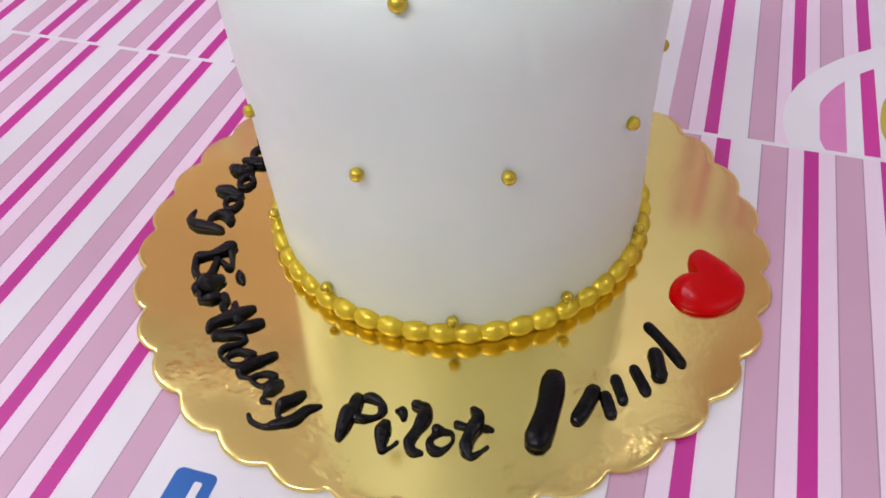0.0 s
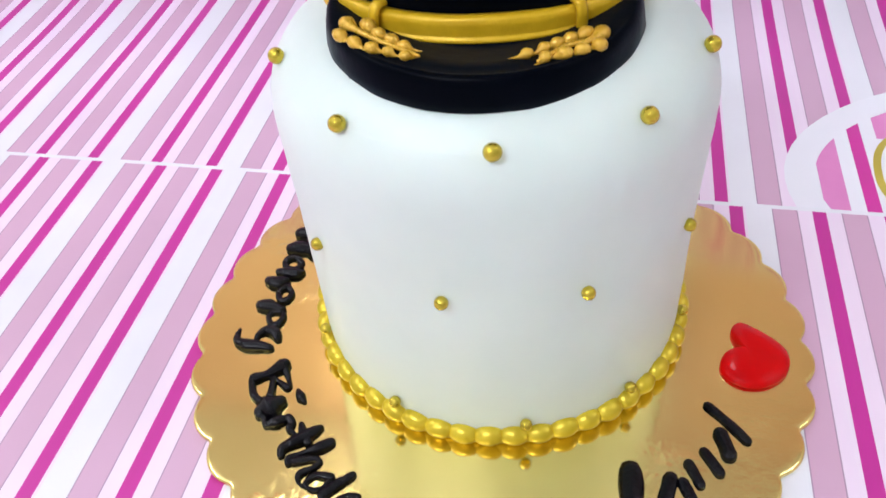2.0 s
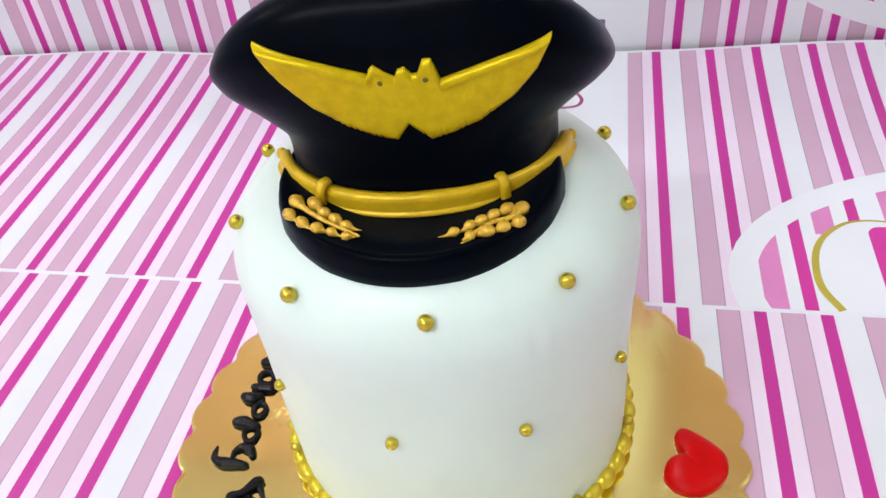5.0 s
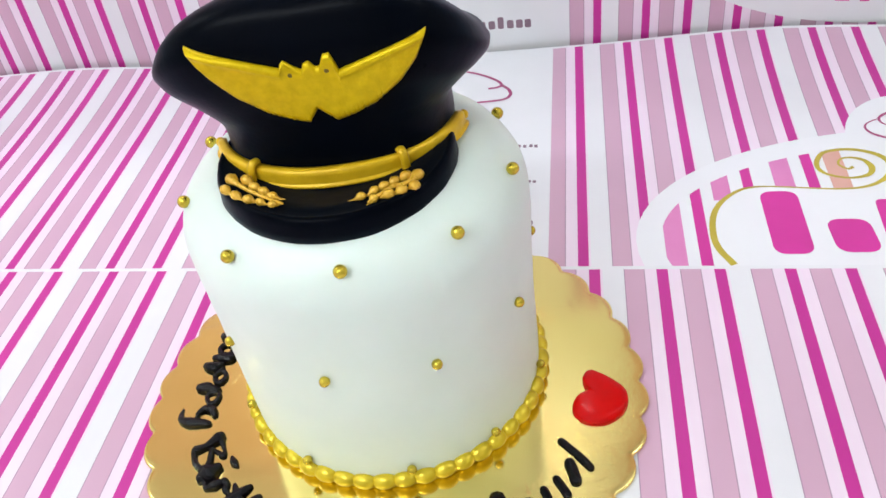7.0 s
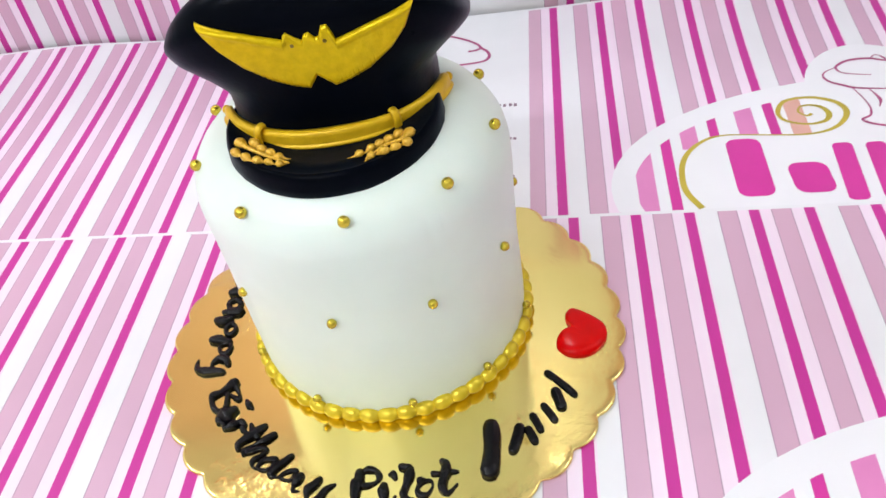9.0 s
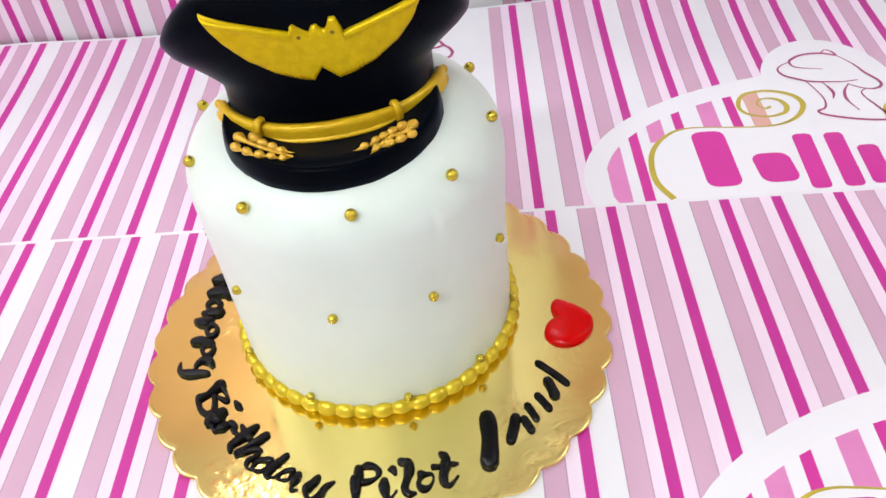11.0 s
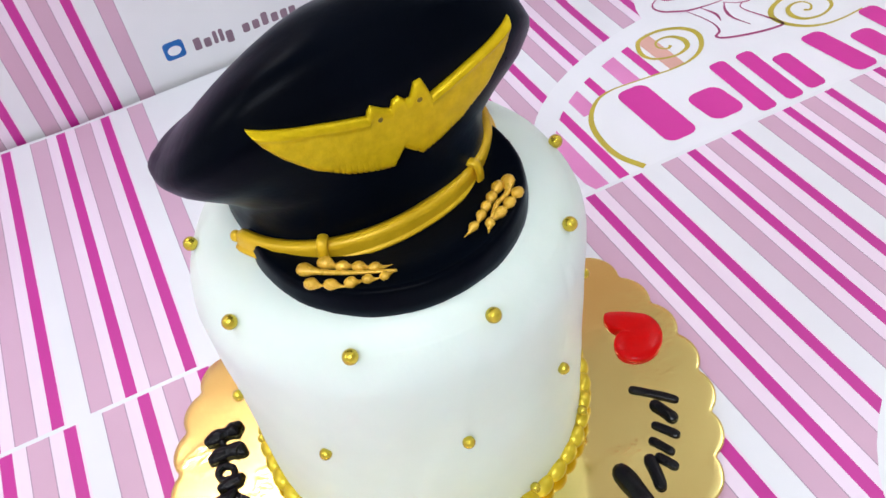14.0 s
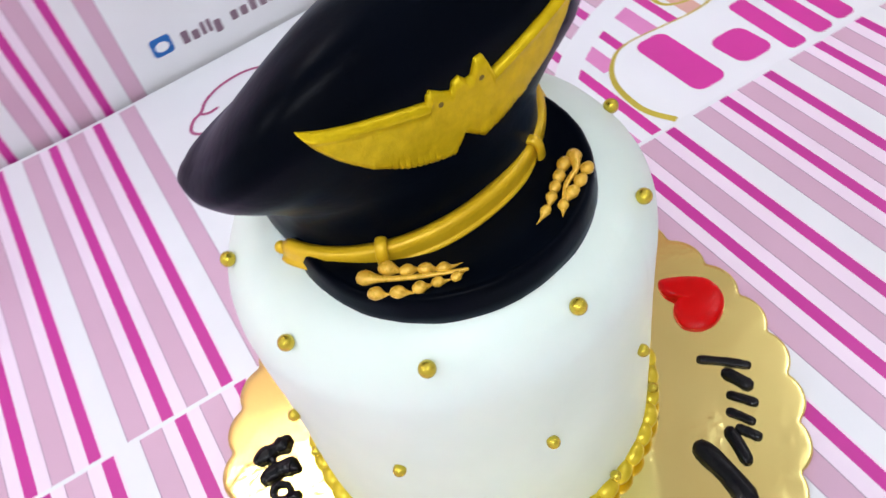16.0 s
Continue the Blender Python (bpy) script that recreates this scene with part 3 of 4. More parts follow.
for k in range(BEADS):
    a = 2 * math.pi * k / BEADS
    if bead_mesh is None:
        bm = bmesh.new()
        ball(bm, (0, 0, 0), 1, 16, (4.2 * MM, 6.0 * MM, 4.3 * MM))
        first = part("bead", bm, mat_gold, border)
        bead_mesh = first.data
        bead = first
    else:
        bead = new("bead", bead_mesh)
        bead.parent = border
    s = 0.92 + 0.14 * random.random()
    bead.matrix_basis = pose(77.6 * math.cos(a) * MM, 77.6 * math.sin(a) * MM, (4.2 + 0.5 * random.random()) * MM, random.uniform(-7, 7), random.uniform(-5, 5), math.degrees(a) + random.uniform(-4, 4)) @ Matrix.Diagonal((s, s, s, 1))

pearl_mesh = None
PEARLS = [(a, 71.2, 141.2, 2.75) for a in (-159.3, -121.3, -82.5, -44, -7, 29, 64, 98, 132, 164)]
PEARLS += [(a, 77.3, 83.5, 2.4) for a in (-136, -96, -60.5, -23.5, 14, 50, 86, 122, 158, -172)]
PEARLS += [(a, 78.6, 17.0, 2.35) for a in (-151, -114, -76, -43.5, -8, 28, 64, 100, 136, 172)]
for a, r, z, size in PEARLS:
    if pearl_mesh is None:
        pearl = part("pearl", ball(bmesh.new(), (0, 0, 0), 1, 24), mat_pearl, cake, "small gold sugar pearl")
        pearl_mesh = pearl.data
    else:
        pearl = tagged(new("pearl", pearl_mesh), "small gold sugar pearl")
        pearl.parent = cake
    a = radians(a)
    pearl.matrix_basis = pose(r * math.cos(a) * MM, r * math.sin(a) * MM, z * MM - BOARD_Z) @ Matrix.Scale(size * MM, 4)
settle(cake)
tagged(cake, "round white fondant cake with gold pearls and gold bead border", "cake")

# ---- captain's hat on the cake ----
HX, HY, HZ, YAW = 2.0, 20.0, TOP + 0.2, 3.5
hat = empty("captain_hat", pose(HX * MM, HY * MM, HZ * MM, 0, 0, YAW))
LEVELS = [  # half width, half depth, shift back, height at the back, then what the front adds
    (48.0, 44.0, 0, -0.4, 0, 0), (48.0, 44.0, 0, 7, 0, 0), (47.8, 44.0, 0, 10, 2, 1), (49, 44.0, 0, 12, 5, 5), (55, 43.6, -0.6, 14.0, 6.5, 14), (62, 43.2, -1.6, 17.5, 6.5, 22),
    (65.7, 42.8, -2.4, 17.5, 9.5, 29), (66.7, 42.2, -2.6, 18, 15, 28), (65.8, 40.8, -2.2, 18, 20.5, 27), (62.2, 37.5, -0.4, 19.5, 29.5, 24.5), (54.5, 32.5, 2.4, 22, 35, 20.3), (41, 24.5, 5, 25.5, 39, 13.5), (23, 14, 7.4, 31, 36, 6), (6, 4, 9, 39, 25, 0)]
SQUARE = 2.35


def crown_point(level, a):
    w, d, back, z, lin, quad = level
    c, s = math.cos(a), math.sin(a)
    square = SQUARE + (0.3 - 0.75 * s if s < 0 else 0.3 - 0.5 * s) * min(1.0, max(0.0, (w - 50) / 12))
    x = w * math.copysign(abs(c) ** (2 / square), c)
    y = d * math.copysign(abs(s) ** (2 / square), s)
    front = 0.5 - 0.5 * math.sin(a)
    return (x - 2.6 - 0.8 * min(1.0, max(0.0, (w - 48.0) / 15 if z < 20 else 1.0)), y + back, z + lin * front + quad * front * front + (0.085 * x if z > 9 and x > 0 else -0.045 * x * min(1.0, max(0.0, (19.5 - z) / 2)) if z > 9 else 0.0))


fine = spline(LEVELS, 4)
grid = np.array([[crown_point(level, 2 * math.pi * k / 144) for k in range(144)] for level in fine])
crown = part("crown", rings(bmesh.new(), [[tuple(p * MM) for p in loop] for loop in grid]), mat_black, hat, "black fondant crown flaring outwards")


def on_front(x, z):
    """The depth of the crown's front at a place seen from ahead (millimetres)."""
    high, deep = [], []
    for row in grid[:40]:
        ahead = np.vstack((row[72:], row[:1]))
        level = float(np.interp(x, ahead[:, 0], ahead[:, 2]))
        if not high or level > high[-1]:
            high.append(level)
            deep.append(float(np.interp(x, ahead[:, 0], ahead[:, 1])))
    return float(np.interp(z, high, deep))


# visor
VX, VY = -2.4, -26.2
bm = bmesh.new()
loops = []
for r, z in ((30, -0.2), (46, -3.0), (49.1, -4.0), (50.0, -3.0), (49.7, 0.5), (49.1, 4.0), (48.7, 5.8), (48.1, 6.9), (47.2, 7.4), (46.0, 7.2), (44.5, 6.6), (42, 6.7), (36, 5.4), (26, 3.4), (14, 2.6)):
    loop = []
    for k in range(96):
        a = 2 * math.pi * k / 96
        dip = 1 - 0.10 * max(0.0, math.sin(a))
        wob = 0.4 * noise.noise(Vector((3 * math.cos(a), 3 * math.sin(a), z * 0.3))) + 0.25 * noise.noise(Vector((11 * math.cos(a), 11 * math.sin(a), z * 0.4)))
        loop.append(((VX + (r + wob) * math.cos(a)) * MM, (VY + (r + wob) * math.sin(a) * dip) * MM, z * MM))
    loops.append(loop)
part("visor", rings(bm, loops), mat_black, hat, "thick black visor")

# gold strap with two ridges and flat ends
SX, SY = -3.0, -1.4
bm = bmesh.new()
loops = []
for k in range(61):
    a = radians(196 + (354 - 196) * k / 60)
    u = abs(k - 30) / 30
    ex, ey, zc = 51.8, 45.2 - 2.2 * math.cos(a), 7.0 - 2.6 * u ** 1.6
    fade = 1.0 if 1 <= k <= 59 else 0.86
    ring = []
    for dr, dz in ((-1.5, -3.7), (1.2, -4.1), (2.6, -3.8), (3.0, -3.1), (2.4, -2.3), (2.0, -2.0), (2.0, -1.6), (2.3, 1.4), (2.3, 3.2), (1.6, 4.1), (0.4, 4.3), (-1.5, 3.9)):
        out = (dr - (0.10 + 0.10 * u) * dz) * fade
        ring.append((((ex + out) * math.cos(a) + SX) * MM, ((ey + out) * math.sin(a) + SY) * MM, (zc + dz * fade * (0.96 - 0.1 * u)) * MM))
    loops.append(ring)
strap = part("strap", rings(bm, loops), mat_strap, hat, "gold strap with a groove along it")
for a in (195, 355):
    bm = bmesh.new()
    ball(bm, ((52.8 * math.cos(radians(a)) + SX) * MM, (46.4 * math.sin(radians(a)) + SY) * MM, 5.0 * MM), 2.3 * MM, 16, (0.9, 0.9, 1.0))
    part("button", bm, mat_strap, strap)
for a in (236.5, 303.5):
    bm = bmesh.new()
    c, s = math.cos(radians(a)), math.sin(radians(a))
    pts = [(((51.8 + dr) * c + SX) * MM, ((45.2 - 2.2 * c + dr) * s + SY) * MM, (6.3 + dz) * MM) for dr, dz in ((-1, 5.4), (1.7, 5.6), (3.3, 3.6), (3.8, 0), (3.4, -3.6), (1.6, -5.6))]
    fine_pts = spline(pts, 4)
    loops = []
    for i, p in enumerate(fine_pts):
        t = fine_pts[min(i + 1, len(fine_pts) - 1)] - fine_pts[max(i - 1, 0)]
        t = Vector(t).normalized()
        side = Vector((-s, c, 0))
        up_dir = side.cross(t)
        r = 1.55 * MM
        loops.append([Vector(p) + side * (r * 1.25 * math.cos(b)) + up_dir * (r * 0.8 * math.sin(b)) for b in (2 * math.pi * j / 10 for j in range(10))])
    part("loop", rings(bm, loops), mat_strap, strap)

# winged badge on the crown's front
WING_TOP = [(-43.6, 63.8), (-39, 62.6), (-24, 58.7), (-10.1, 54.6), (-9.9, 56.2), (-8.4, 57.6), (-5.0, 55.0), (-2.4, 53.6), (-1.6, 56.0), (0.6, 56.8), (2.6, 54.4), (4.2, 54.6), (6.0, 59.0), (8.4, 59.2), (10.2, 54.6), (10.6, 52.4), (25, 57.6), (39, 62.0), (42.6, 63.0)]
WING_LOW = [(-43.6, 63.4), (-41.2, 58.4), (-36.5, 51.6), (-29, 43.4), (-19, 36.2), (-10, 32.6), (-4.2, 31.2), (-0.2, 37.0), (6.2, 31.2), (13, 33.2), (21.5, 37.0), (31.6, 45.0), (38.2, 53.2), (42.6, 62.6)]


def badge_mesh(thick, sink=0.8, columns=260, ranks=14):
    """A plate between two edges, laid on the crown's front, with a raised upper rim and feather cuts below."""
    bm = bmesh.new()
    loops = []
    for k in range(columns + 1):
        x = -43.5 + 86.0 * k / columns
        top = float(np.interp(x, *zip(*WING_TOP)))
        low = float(np.interp(x, *zip(*WING_LOW)))
        cut = max(0.0, math.sin(x * 3.4 + 2.0 * noise.noise(Vector((x * 0.35, 4, 0))))) ** 3 * max(0.0, 0.6 + noise.noise(Vector((x * 0.22, 7, 1)))) if 3.5 < abs(x - 0.6) < 25 else 0.0
        low = min(top - 0.2, low + 0.35 * cut + 0.12 * noise.noise(Vector((x * 0.7, 0, 2))))
        skin, under = [], []
        for j in range(ranks + 1):
            v = j / ranks
            z = low + (top - low) * v
            edge = min(1.0, 5.0 * min(v, 1 - v) * (top - low) / 6.0, 0.4 * (43.5 - abs(x + 0.5)) + 0.1)
            ridge = 1.0 * math.exp(-((z - top + 1.5) / 1.1) ** 2) if abs(x) > 9 else 0.0
            groove = 0.6 * cut * max(0.0, 1 - (z - low) / 4.0)
            grain = 0.14 * noise.noise(Vector((x * 0.3, 1, z * 0.3))) + 0.05 * noise.noise(Vector((x, 1, z)))
            y = on_front(x, z)
            skin.append(Vector((x, y - thick * (0.45 + 0.55 * edge) - ridge + groove + grain, z)) * MM)
            under.append(Vector((x, y + sink, z)) * MM)
        loops.append(skin + under[::-1])
    return rings(bm, loops)


badge = part("winged_badge", badge_mesh(2.0), mat_badge, hat, "gold winged badge with feather cuts")
# Pits are only dots here: their shade is put into the colour.
for x, z in ((-6.6, 52.4), (6.6, 53.2)):
    bm = bmesh.new()
    ball(bm, (x * MM, (on_front(x, z) - 1.75) * MM, z * MM), 1.05 * MM, 12, (1, 0.5, 1))
    part("eye_dot", bm, mat_pit_shade, badge, "dot in darker gold, painted as a shaded pit")
# laurel sprays piped on the visor: stem from root to tip, then the two rows of leaves and the tip that they point to
SPRAYS = [
    ([(-41.5, -45.2), (-37, -50.3), (-30.6, -55.6), (-24.6, -59.6), (-17.7, -63.7)],
     [((-34.8, -47.1), (-30.9, -51.8), (-26.6, -55.2), (-22.5, -58.6)), (-17.5, -61.6)],
     [((-42.2, -52.6), (-37.2, -56.6), (-31.6, -59.7), (-26.6, -61.6), (-21.5, -63.7)), (-16.1, -64.3)]),
    ([(33, -50.6), (29.5, -55.7), (24, -58.1), (19.9, -61.7), (15.6, -66.1)],
     [((28.6, -51.2), (24.4, -54.0), (20.7, -56.6), (17.2, -59.1), (12.4, -62.2)), (8.8, -64.8)],
     [((32.2, -57.8), (27.6, -60.1), (22.8, -62.1), (17.4, -64.1)), (13.5, -67.6)])]
ZV = 7.3
for stem, *leaf_rows in SPRAYS:
    spray = empty("laurel_spray")
    spray.parent = hat
    tagged(spray, "gold piped laurel spray")
    line = spline(stem, 4)
    part("stem", tube(bmesh.new(), [(*(p * MM), (ZV + 0.4 + 0.5 * math.sin(3 * i / len(line))) * MM) for i, p in enumerate(line)], [max(0.45, 1.5 * math.exp(-(i / 1.9) ** 2) + 1.15 - 0.6 * i / len(line)) * MM for i in range(len(line))], 12, 0.85), mat_spray, spray)
    for bases, goal in leaf_rows:
        for k, base in enumerate(bases):
            base = np.array(base)
            after = np.array(bases[k + 1] if k + 1 < len(bases) else goal)
            run = (after - base) / np.linalg.norm(after - base)
            run = run + 0.25 * np.array((random.uniform(-1, 1), random.uniform(-1, 1)))
            r = (2.3 - 0.15 * k) * random.uniform(0.92, 1.06)
            pts = [base + run * (r * q) for q in (-0.15, 0.2, 0.6, 1.0, 1.5, 2.3, 3.0)]
            high = [0.35, 0.35, 0.2, 0.0, -0.1, -0.1, 0.0]
            bm = tube(bmesh.new(), [(*(p * MM), (ZV + r * q) * MM) for p, q in zip(pts, high)], [r * q * MM for q in (0.95, 1.0, 0.86, 0.55, 0.32, 0.16, 0.06)], 14, 0.95)
            part("leaf", bm, mat_spray, spray)
settle(hat)
tagged(hat, "black fondant captain hat with gold strap, badge and laurels on cake", "hat")

# ---- piped lettering on the board ----
BASE_R, LX, LY = 107.0, 2.2, -13.7


def arc_place(deg, u, h):
    """A place on the board: u millimetres along the ring from the angle deg, h above the line of writing."""
    a = radians(deg) + u / 100.0
    r = BASE_R - h
    return ((LX + r * math.cos(a)) * MM, (LY + r * math.sin(a)) * MM)


# Strokes by letter: millimetres along the ring, height above the line of writing, half width.
STROKES = {}
STROKES["Happy", 0] = 155.3, [[(-2.2, -6.6, 2.6), (-4.1, -3.4, 3.3), (-5.9, 0.5, 2.4), (-7.7, 4.0, 3.8), (-8.8, 5.2, 2.8)], [(7.2, -3.6, 2.5), (5.5, -0.7, 3.2), (4.2, 4.0, 2.9), (4.2, 8.3, 3.6), (5.3, 10.2, 2.2)], [(-3.5, -2.2, 1.4), (0.6, 0, 1.3), (4.8, 1.6, 1.4)]]  # H
STROKES["Happy", 1] = 165.1, [[(-4.2, 5.9, 1.3), (-5.8, 1.8, 1.4), (-3.9, -1, 1.4), (-0.8, -1.1, 1.2), (1.8, 2.2, 1.4), (1.1, 6.2, 1.4), (-2.5, 6.6, 1.2)], [(5, -0.3, 1.7), (4.4, 3.7, 2.4), (3.4, 7.8, 2.4), (2.1, 9.5, 1.7)]]  # a
STROKES["Happy", 2] = 173.5, [[(-3.3, -1.7, 2.2), (-3, 2.1, 2.8), (-5, 5, 2.1)], [(-2.5, 7.6, 1.3), (0.5, 5.4, 1.3), (4.1, 5.8, 1.1), (7, 8.7, 1.4), (4.9, 11.3, 1.4), (0.6, 11.2, 1), (-1.8, 8.3, 1.2)]]  # p
STROKES["Happy", 3] = 182.0, [[(-3.8, 0.6, 2.4), (-3.9, 3.9, 2.7), (-2.9, 8.3, 1.7), (-2.7, 10.6, 1.4)], [(-1.4, 10, 1.3), (-0.8, 6.6, 1.3), (2.4, 5.4, 1), (6.6, 7.8, 1.2), (6.2, 10.9, 1.4), (1.7, 12.1, 1.2), (-1.9, 10.5, 0.9)]]  # p
STROKES["Happy", 4] = 190.4, [[(0.7, 11.9, 1.5), (-3, 10.2, 2.1), (-4.3, 6.3, 1.7), (-2.3, 3.3, 1.2), (0.5, 2.2, 0.8)], [(6.1, 9.1, 1.4), (4.7, 4.8, 1.9), (3.3, -1.4, 2.2), (1.2, -5.3, 1.6), (-1.8, -6.3, 1.1), (-5.5, -5.9, 0.5)]]  # y
STROKES["Birthday", 0] = 205.3, [[(-4.5, 2.7, 1.9), (-5.3, 8.5, 1.5), (-8.3, 14.9, 2.6)], [(-4, 1.4, 1.3), (3.2, 1.1, 1.3), (7.6, 3.2, 1.4), (8.2, 6.3, 1.6), (4.7, 8.3, 1.3), (-2.2, 10.4, 1.3)], [(-6.9, 15.5, 1.6), (1.9, 16.3, 0.8), (4.8, 15, 1.3), (-0.4, 11.8, 0.9), (-2.7, 9.5, 1)]]  # B
STROKES["Birthday", 1] = 213.3, [[(-2.3, 10.1, 2.6), (-1.4, 6, 4.4), (-0.5, 1.8, 2.3), (2.1, 2.4, 1.2), (5.6, 2.3, 1.3)], [(-5.5, 18.9, 0.9), (-1.4, 19, 1.6), (1.8, 19.6, 0.9)]]  # i
STROKES["Birthday", 2] = 219.7, [[(-5, 3.1, 1.3), (-4.8, 6.7, 2.1), (-4, 11.1, 1)], [(-4, 11.1, 1.6), (-1, 11.4, 1.4), (1.3, 9.5, 1.3), (4.9, 10.4, 0.6)]]  # r
STROKES["Birthday", 3] = 223.5, [[(1.9, 19.7, 1.2), (1.9, 14, 2.1), (1.3, 7.6, 1.8), (1.3, 3.4, 1.6), (3.4, 1.3, 1.2)], [(-5, 14.5, 0.9), (-0.3, 13.3, 1.6), (4.9, 12.6, 1.6)]]  # t
STROKES["Birthday", 4] = 231, [[(-1.5, 19.3, 1.6), (-2.7, 14.4, 1.8), (-5.4, 8.2, 0.8), (-6.3, 3.3, 1.3), (-5, 1.8, 1.2)], [(-4.2, 3.9, 1.4), (-0.2, 10, 1.2), (2.9, 11, 1), (3.1, 7.4, 1), (1.8, 2.6, 1.2), (3.5, 0.2, 0.8), (6.2, -0.2, 0.3)]]  # h
STROKES["Birthday", 5] = 238.3, [[(-1.2, 9.5, 1.4), (-6.2, 6.2, 1.2), (-6.4, 1.2, 0.8), (-2.9, 1.2, 0.8), (-0.2, 4.2, 0.9), (-0.1, 7.8, 1.2)], [(5, 15.3, 1.2), (3.8, 11.3, 1.5), (2.6, 7.2, 1.6), (2.1, 2.2, 1.6), (3.9, 1, 0.9), (6.4, 2.4, 0.5)]]  # d
STROKES["Birthday", 6] = 246, [[(-0.4, 9.1, 1.2), (-4.1, 7.4, 1), (-6.2, 2.9, 0.8), (-2.8, 2.4, 0.7), (-0.2, 3.7, 0.8), (0.4, 7.2, 1)], [(3.6, 7.5, 1.6), (2.9, 4, 2), (3.1, 0.8, 0.8), (3.8, -1.1, 0.8), (6.4, 0, 0.5)]]  # a
STROKES["Birthday", 7] = 253.7, [[(0.4, 8.9, 1.3), (-0.7, 5.4, 1.8), (-2.6, 1.7, 1.9), (-1.5, -2.2, 1), (1.6, -3.2, 0.8), (4.1, -1.5, 0.7)], [(9, 7.8, 0.7), (5.7, 4.1, 1.4), (4.1, -1.5, 1.6), (0.4, -5.7, 1.4), (-2.4, -8.8, 0.8), (-6.8, -9.5, 0.8), (-9, -8.3, 0.7)]]  # y
STROKES["Pilot", 0] = 268.5, [[(-5.3, 15.4, 1.9), (-4.9, 11.4, 2.1), (-5.7, 8.4, 2.6), (-5.2, 2.4, 1.8), (-5, -0.6, 1.3)], [(-5.3, 15.4, 0.6), (-1, 17.6, 1.4), (3.5, 16.7, 1.2), (5.6, 13.7, 1.4), (4.5, 10.7, 0.8), (0.4, 8.7, 1.2), (-3.7, 8.5, 1.4)]]  # P
STROKES["Pilot", 1] = 274.9, [[(-2.7, 7.5, 1.9), (-2.9, 4.5, 2.3), (-2.2, 0.5, 1.5), (-1.4, -1.6, 1.2), (0.6, -0.7, 0.5), (2.7, 2, 0.3)], [(-0.1, 14.4, 0.7), (2, 14.2, 1.5), (2.9, 12.1, 1)]]  # i
STROKES["Pilot", 2] = 280, [[(-2, 17.6, 1.6), (2.2, 15.9, 1.6), (1.4, 12, 2.2), (-0.5, 7.3, 1.5), (-2.3, 2.5, 1.6), (-0.9, -0.8, 1.4), (1.9, -1.3, 0.8)]]  # l
STROKES["Pilot", 3] = 284.6, [[(-0.3, 7.6, 1.3), (-2.9, 5.1, 0.9), (-3.6, 2.2, 1.2), (-2.1, -0.2, 1.4), (0.8, 0, 0.9), (3.7, 3.3, 0.5), (3.6, 6.5, 0.7), (0.7, 7.3, 1), (-1.3, 7.8, 1.6)]]  # o
STROKES["Pilot", 4] = 291.2, [[(0.7, 15.2, 1.3), (1.9, 12.6, 1.8), (0.4, 8.9, 2.2), (-2.3, 4.6, 1.8), (-3.6, 0.8, 1.9), (-2.8, -2.7, 1), (-0.7, -2.4, 0.9), (3.2, 0.2, 0.3)], [(-5.8, 10, 1.2), (-2.9, 9, 1), (0.4, 8.9, 1.2), (4.1, 7.4, 1), (5.9, 6.6, 0.7)]]  # t
WORDS = [("Happy", 5), ("Birthday", 8), ("Pilot", 5)]


def piped(parent, deg, strokes):
    bm = bmesh.new()
    for stroke in strokes:
        pts = spline(stroke, 7)
        radii = [max(0.55, r) * 1.26 * MM * (1 + 0.10 * noise.noise(Vector((deg, i * 0.3, 0)))) for i, (u, h, r) in enumerate(pts)]
        tube(bm, [(*arc_place(deg, u, h), BOARD_Z + 0.5 * min(r, 2.4 * MM)) for (u, h, w), r in zip(pts, radii)], radii, 12, 0.75)
    return part("letter", bm, mat_ink, parent)


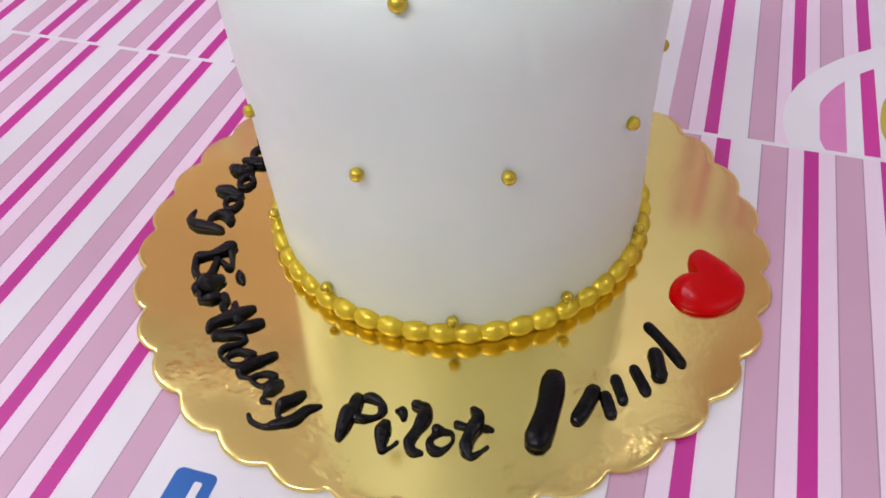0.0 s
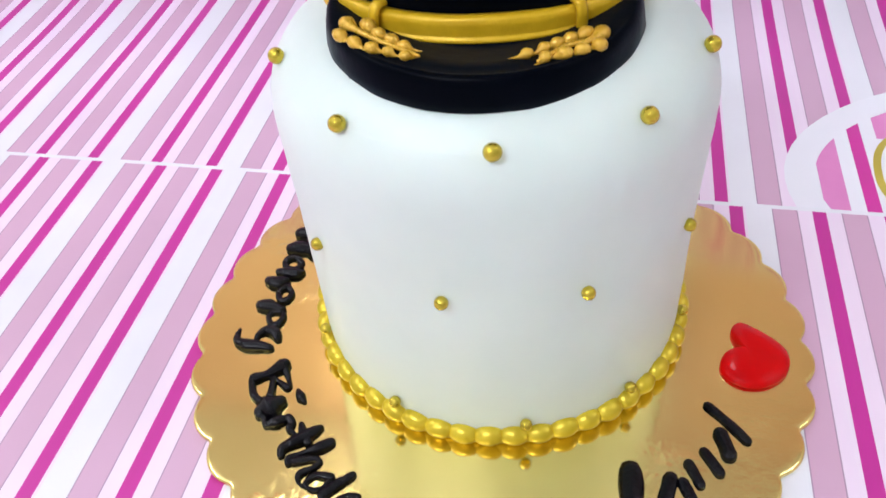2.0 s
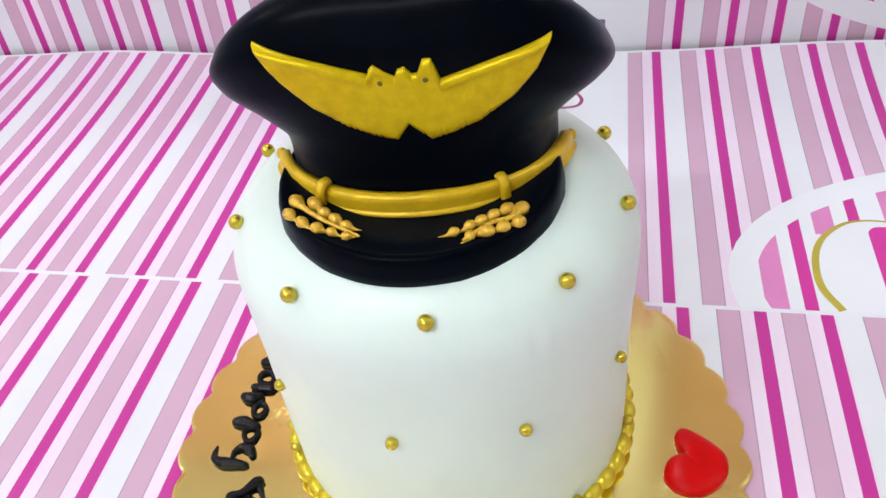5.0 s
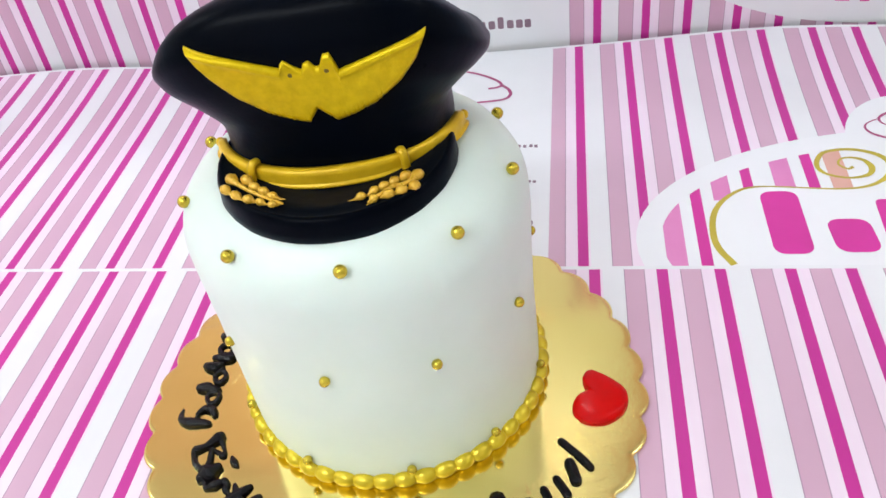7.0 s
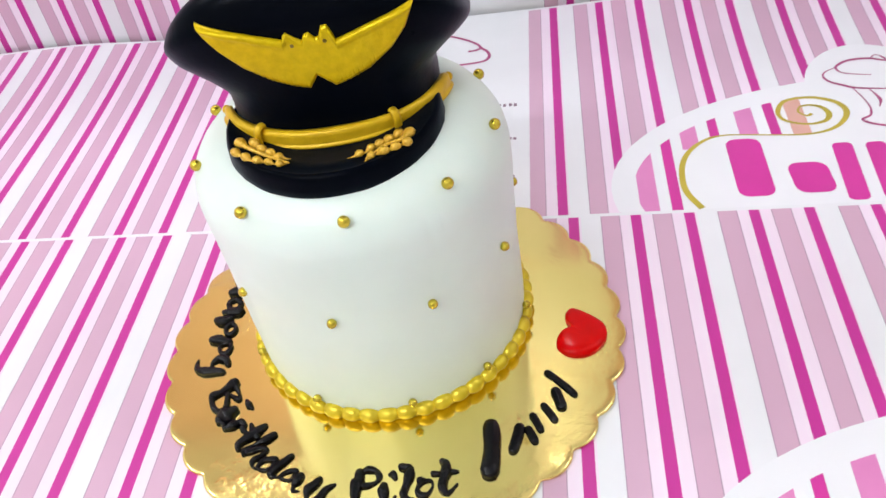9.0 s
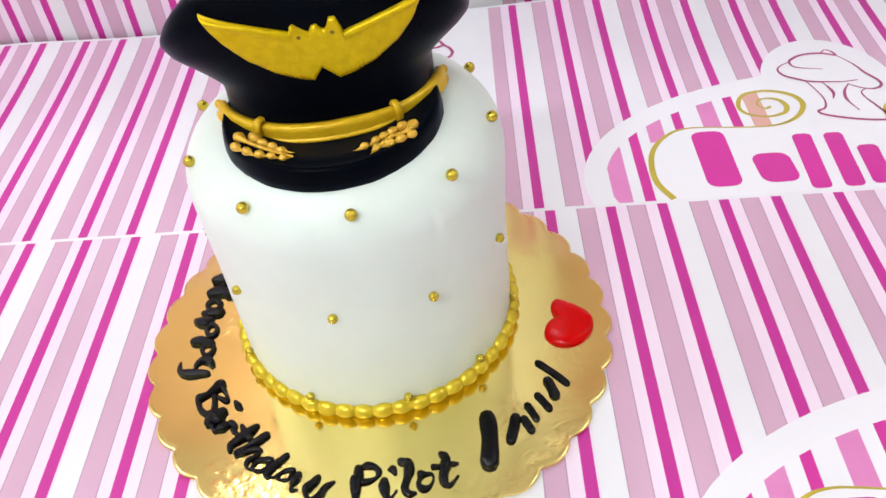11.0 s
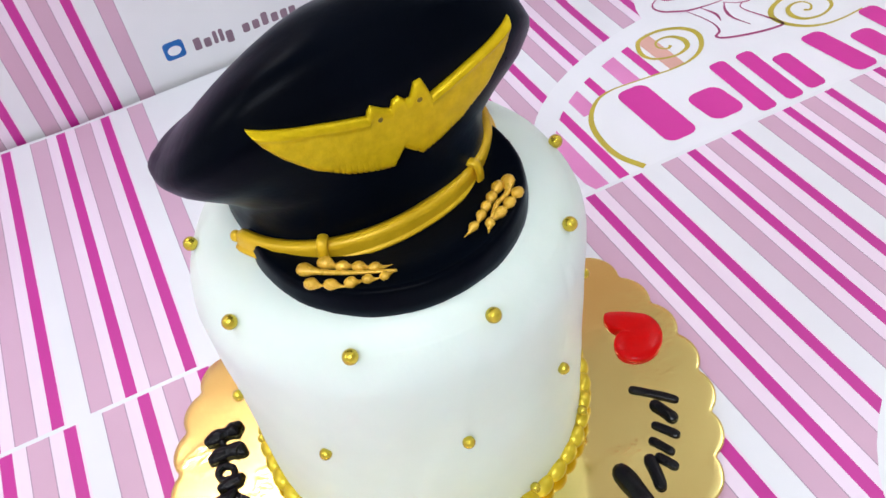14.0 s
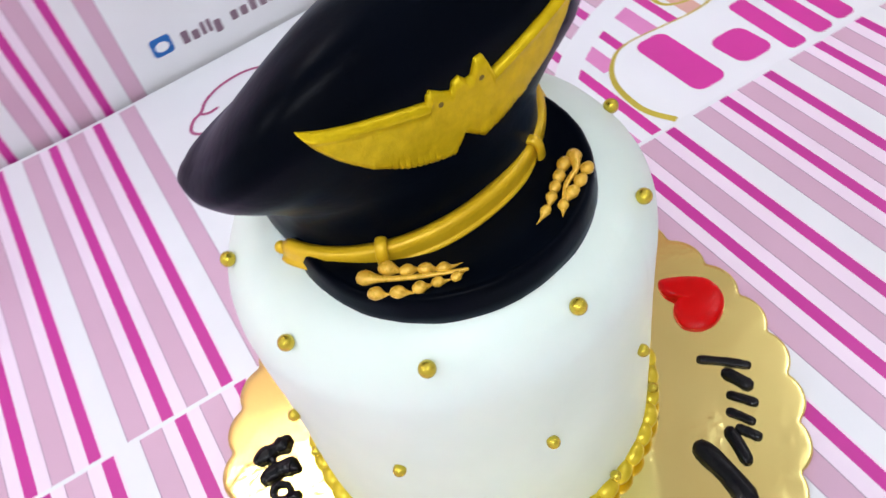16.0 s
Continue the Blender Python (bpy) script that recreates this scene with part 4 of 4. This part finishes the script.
for name, count in WORDS:
    word = empty("piped_word")
    for k in range(count):
        piped(word, *STROKES[name, k])
    word.matrix_basis = pose(0, 0, 0, 0, 0, TURN)
    tagged(word, "glossy black piped icing word " + name + " on gold board", "icing lettering", "piped words")

name_bars = empty("piped_bars")
for deg, h0, end, h1, r in ((302.7, 0.5, 312.0, 20.5, 4.6), (311.6, 3.0, 317.9, 9.6, 2.9), (317.6, -1.0, 319.2, 5.6, 2.2), (321.4, 0.9, 323.8, 8.9, 2.0), (326.2, -1.4, 328.6, 7.5, 2.1), (331.0, -0.4, 334.7, 6.0, 2.9), (336.0, -3.5, 340.8, 14.4, 2.0)):
    pts = [(*arc_place(deg + (end - deg) * t, 0, h0 + (h1 - h0) * t), BOARD_Z + 0.3 * r * MM) for t in (0, 0.2, 0.4, 0.6, 0.8, 1)]
    part("icing_bar", tube(bmesh.new(), pts, [r * (1 + 0.06 * random.uniform(-1, 1)) * MM for t in pts], 14, 0.62), mat_ink, name_bars)
name_bars.matrix_basis = pose(0, -0.0016, 0, 0, 0, TURN)
tagged(name_bars, "glossy black piped icing bars on gold board", "icing lettering", "piped words")

# ---- red heart ----
HEART = [(103.4, -13.6), (101, -8.7), (101, -3.5), (104.5, 0.6), (110, -1.6), (117, -6.6), (122.2, -12.4), (123.2, -19.3), (121, -26), (116, -31.3), (109, -34.4), (101.4, -33.6), (96.1, -28.9), (95.2, -23.5), (97.4, -17.6), (100.8, -14.7)]
centre = np.array((109.0, -20.0))
edge = spline(HEART, 5, True)
bm = bmesh.new()
loops = []
for s, z in ((0.97, 0.0), (1.0, 0.7), (0.985, 1.7), (0.93, 2.7), (0.80, 3.6), (0.6, 4.1), (0.35, 4.3), (0.12, 4.35)):
    loops.append([(*((centre + (p - centre) * s) * MM), BOARD_Z + (z - 0.05) * MM) for p in edge])
heart = part("icing_heart", rings(bm, loops), mat_heart)
heart.matrix_basis = pose(0, -0.0008, 0, 0, 0, TURN)
tagged(heart, "glossy red piped icing heart on gold board", "icing heart")
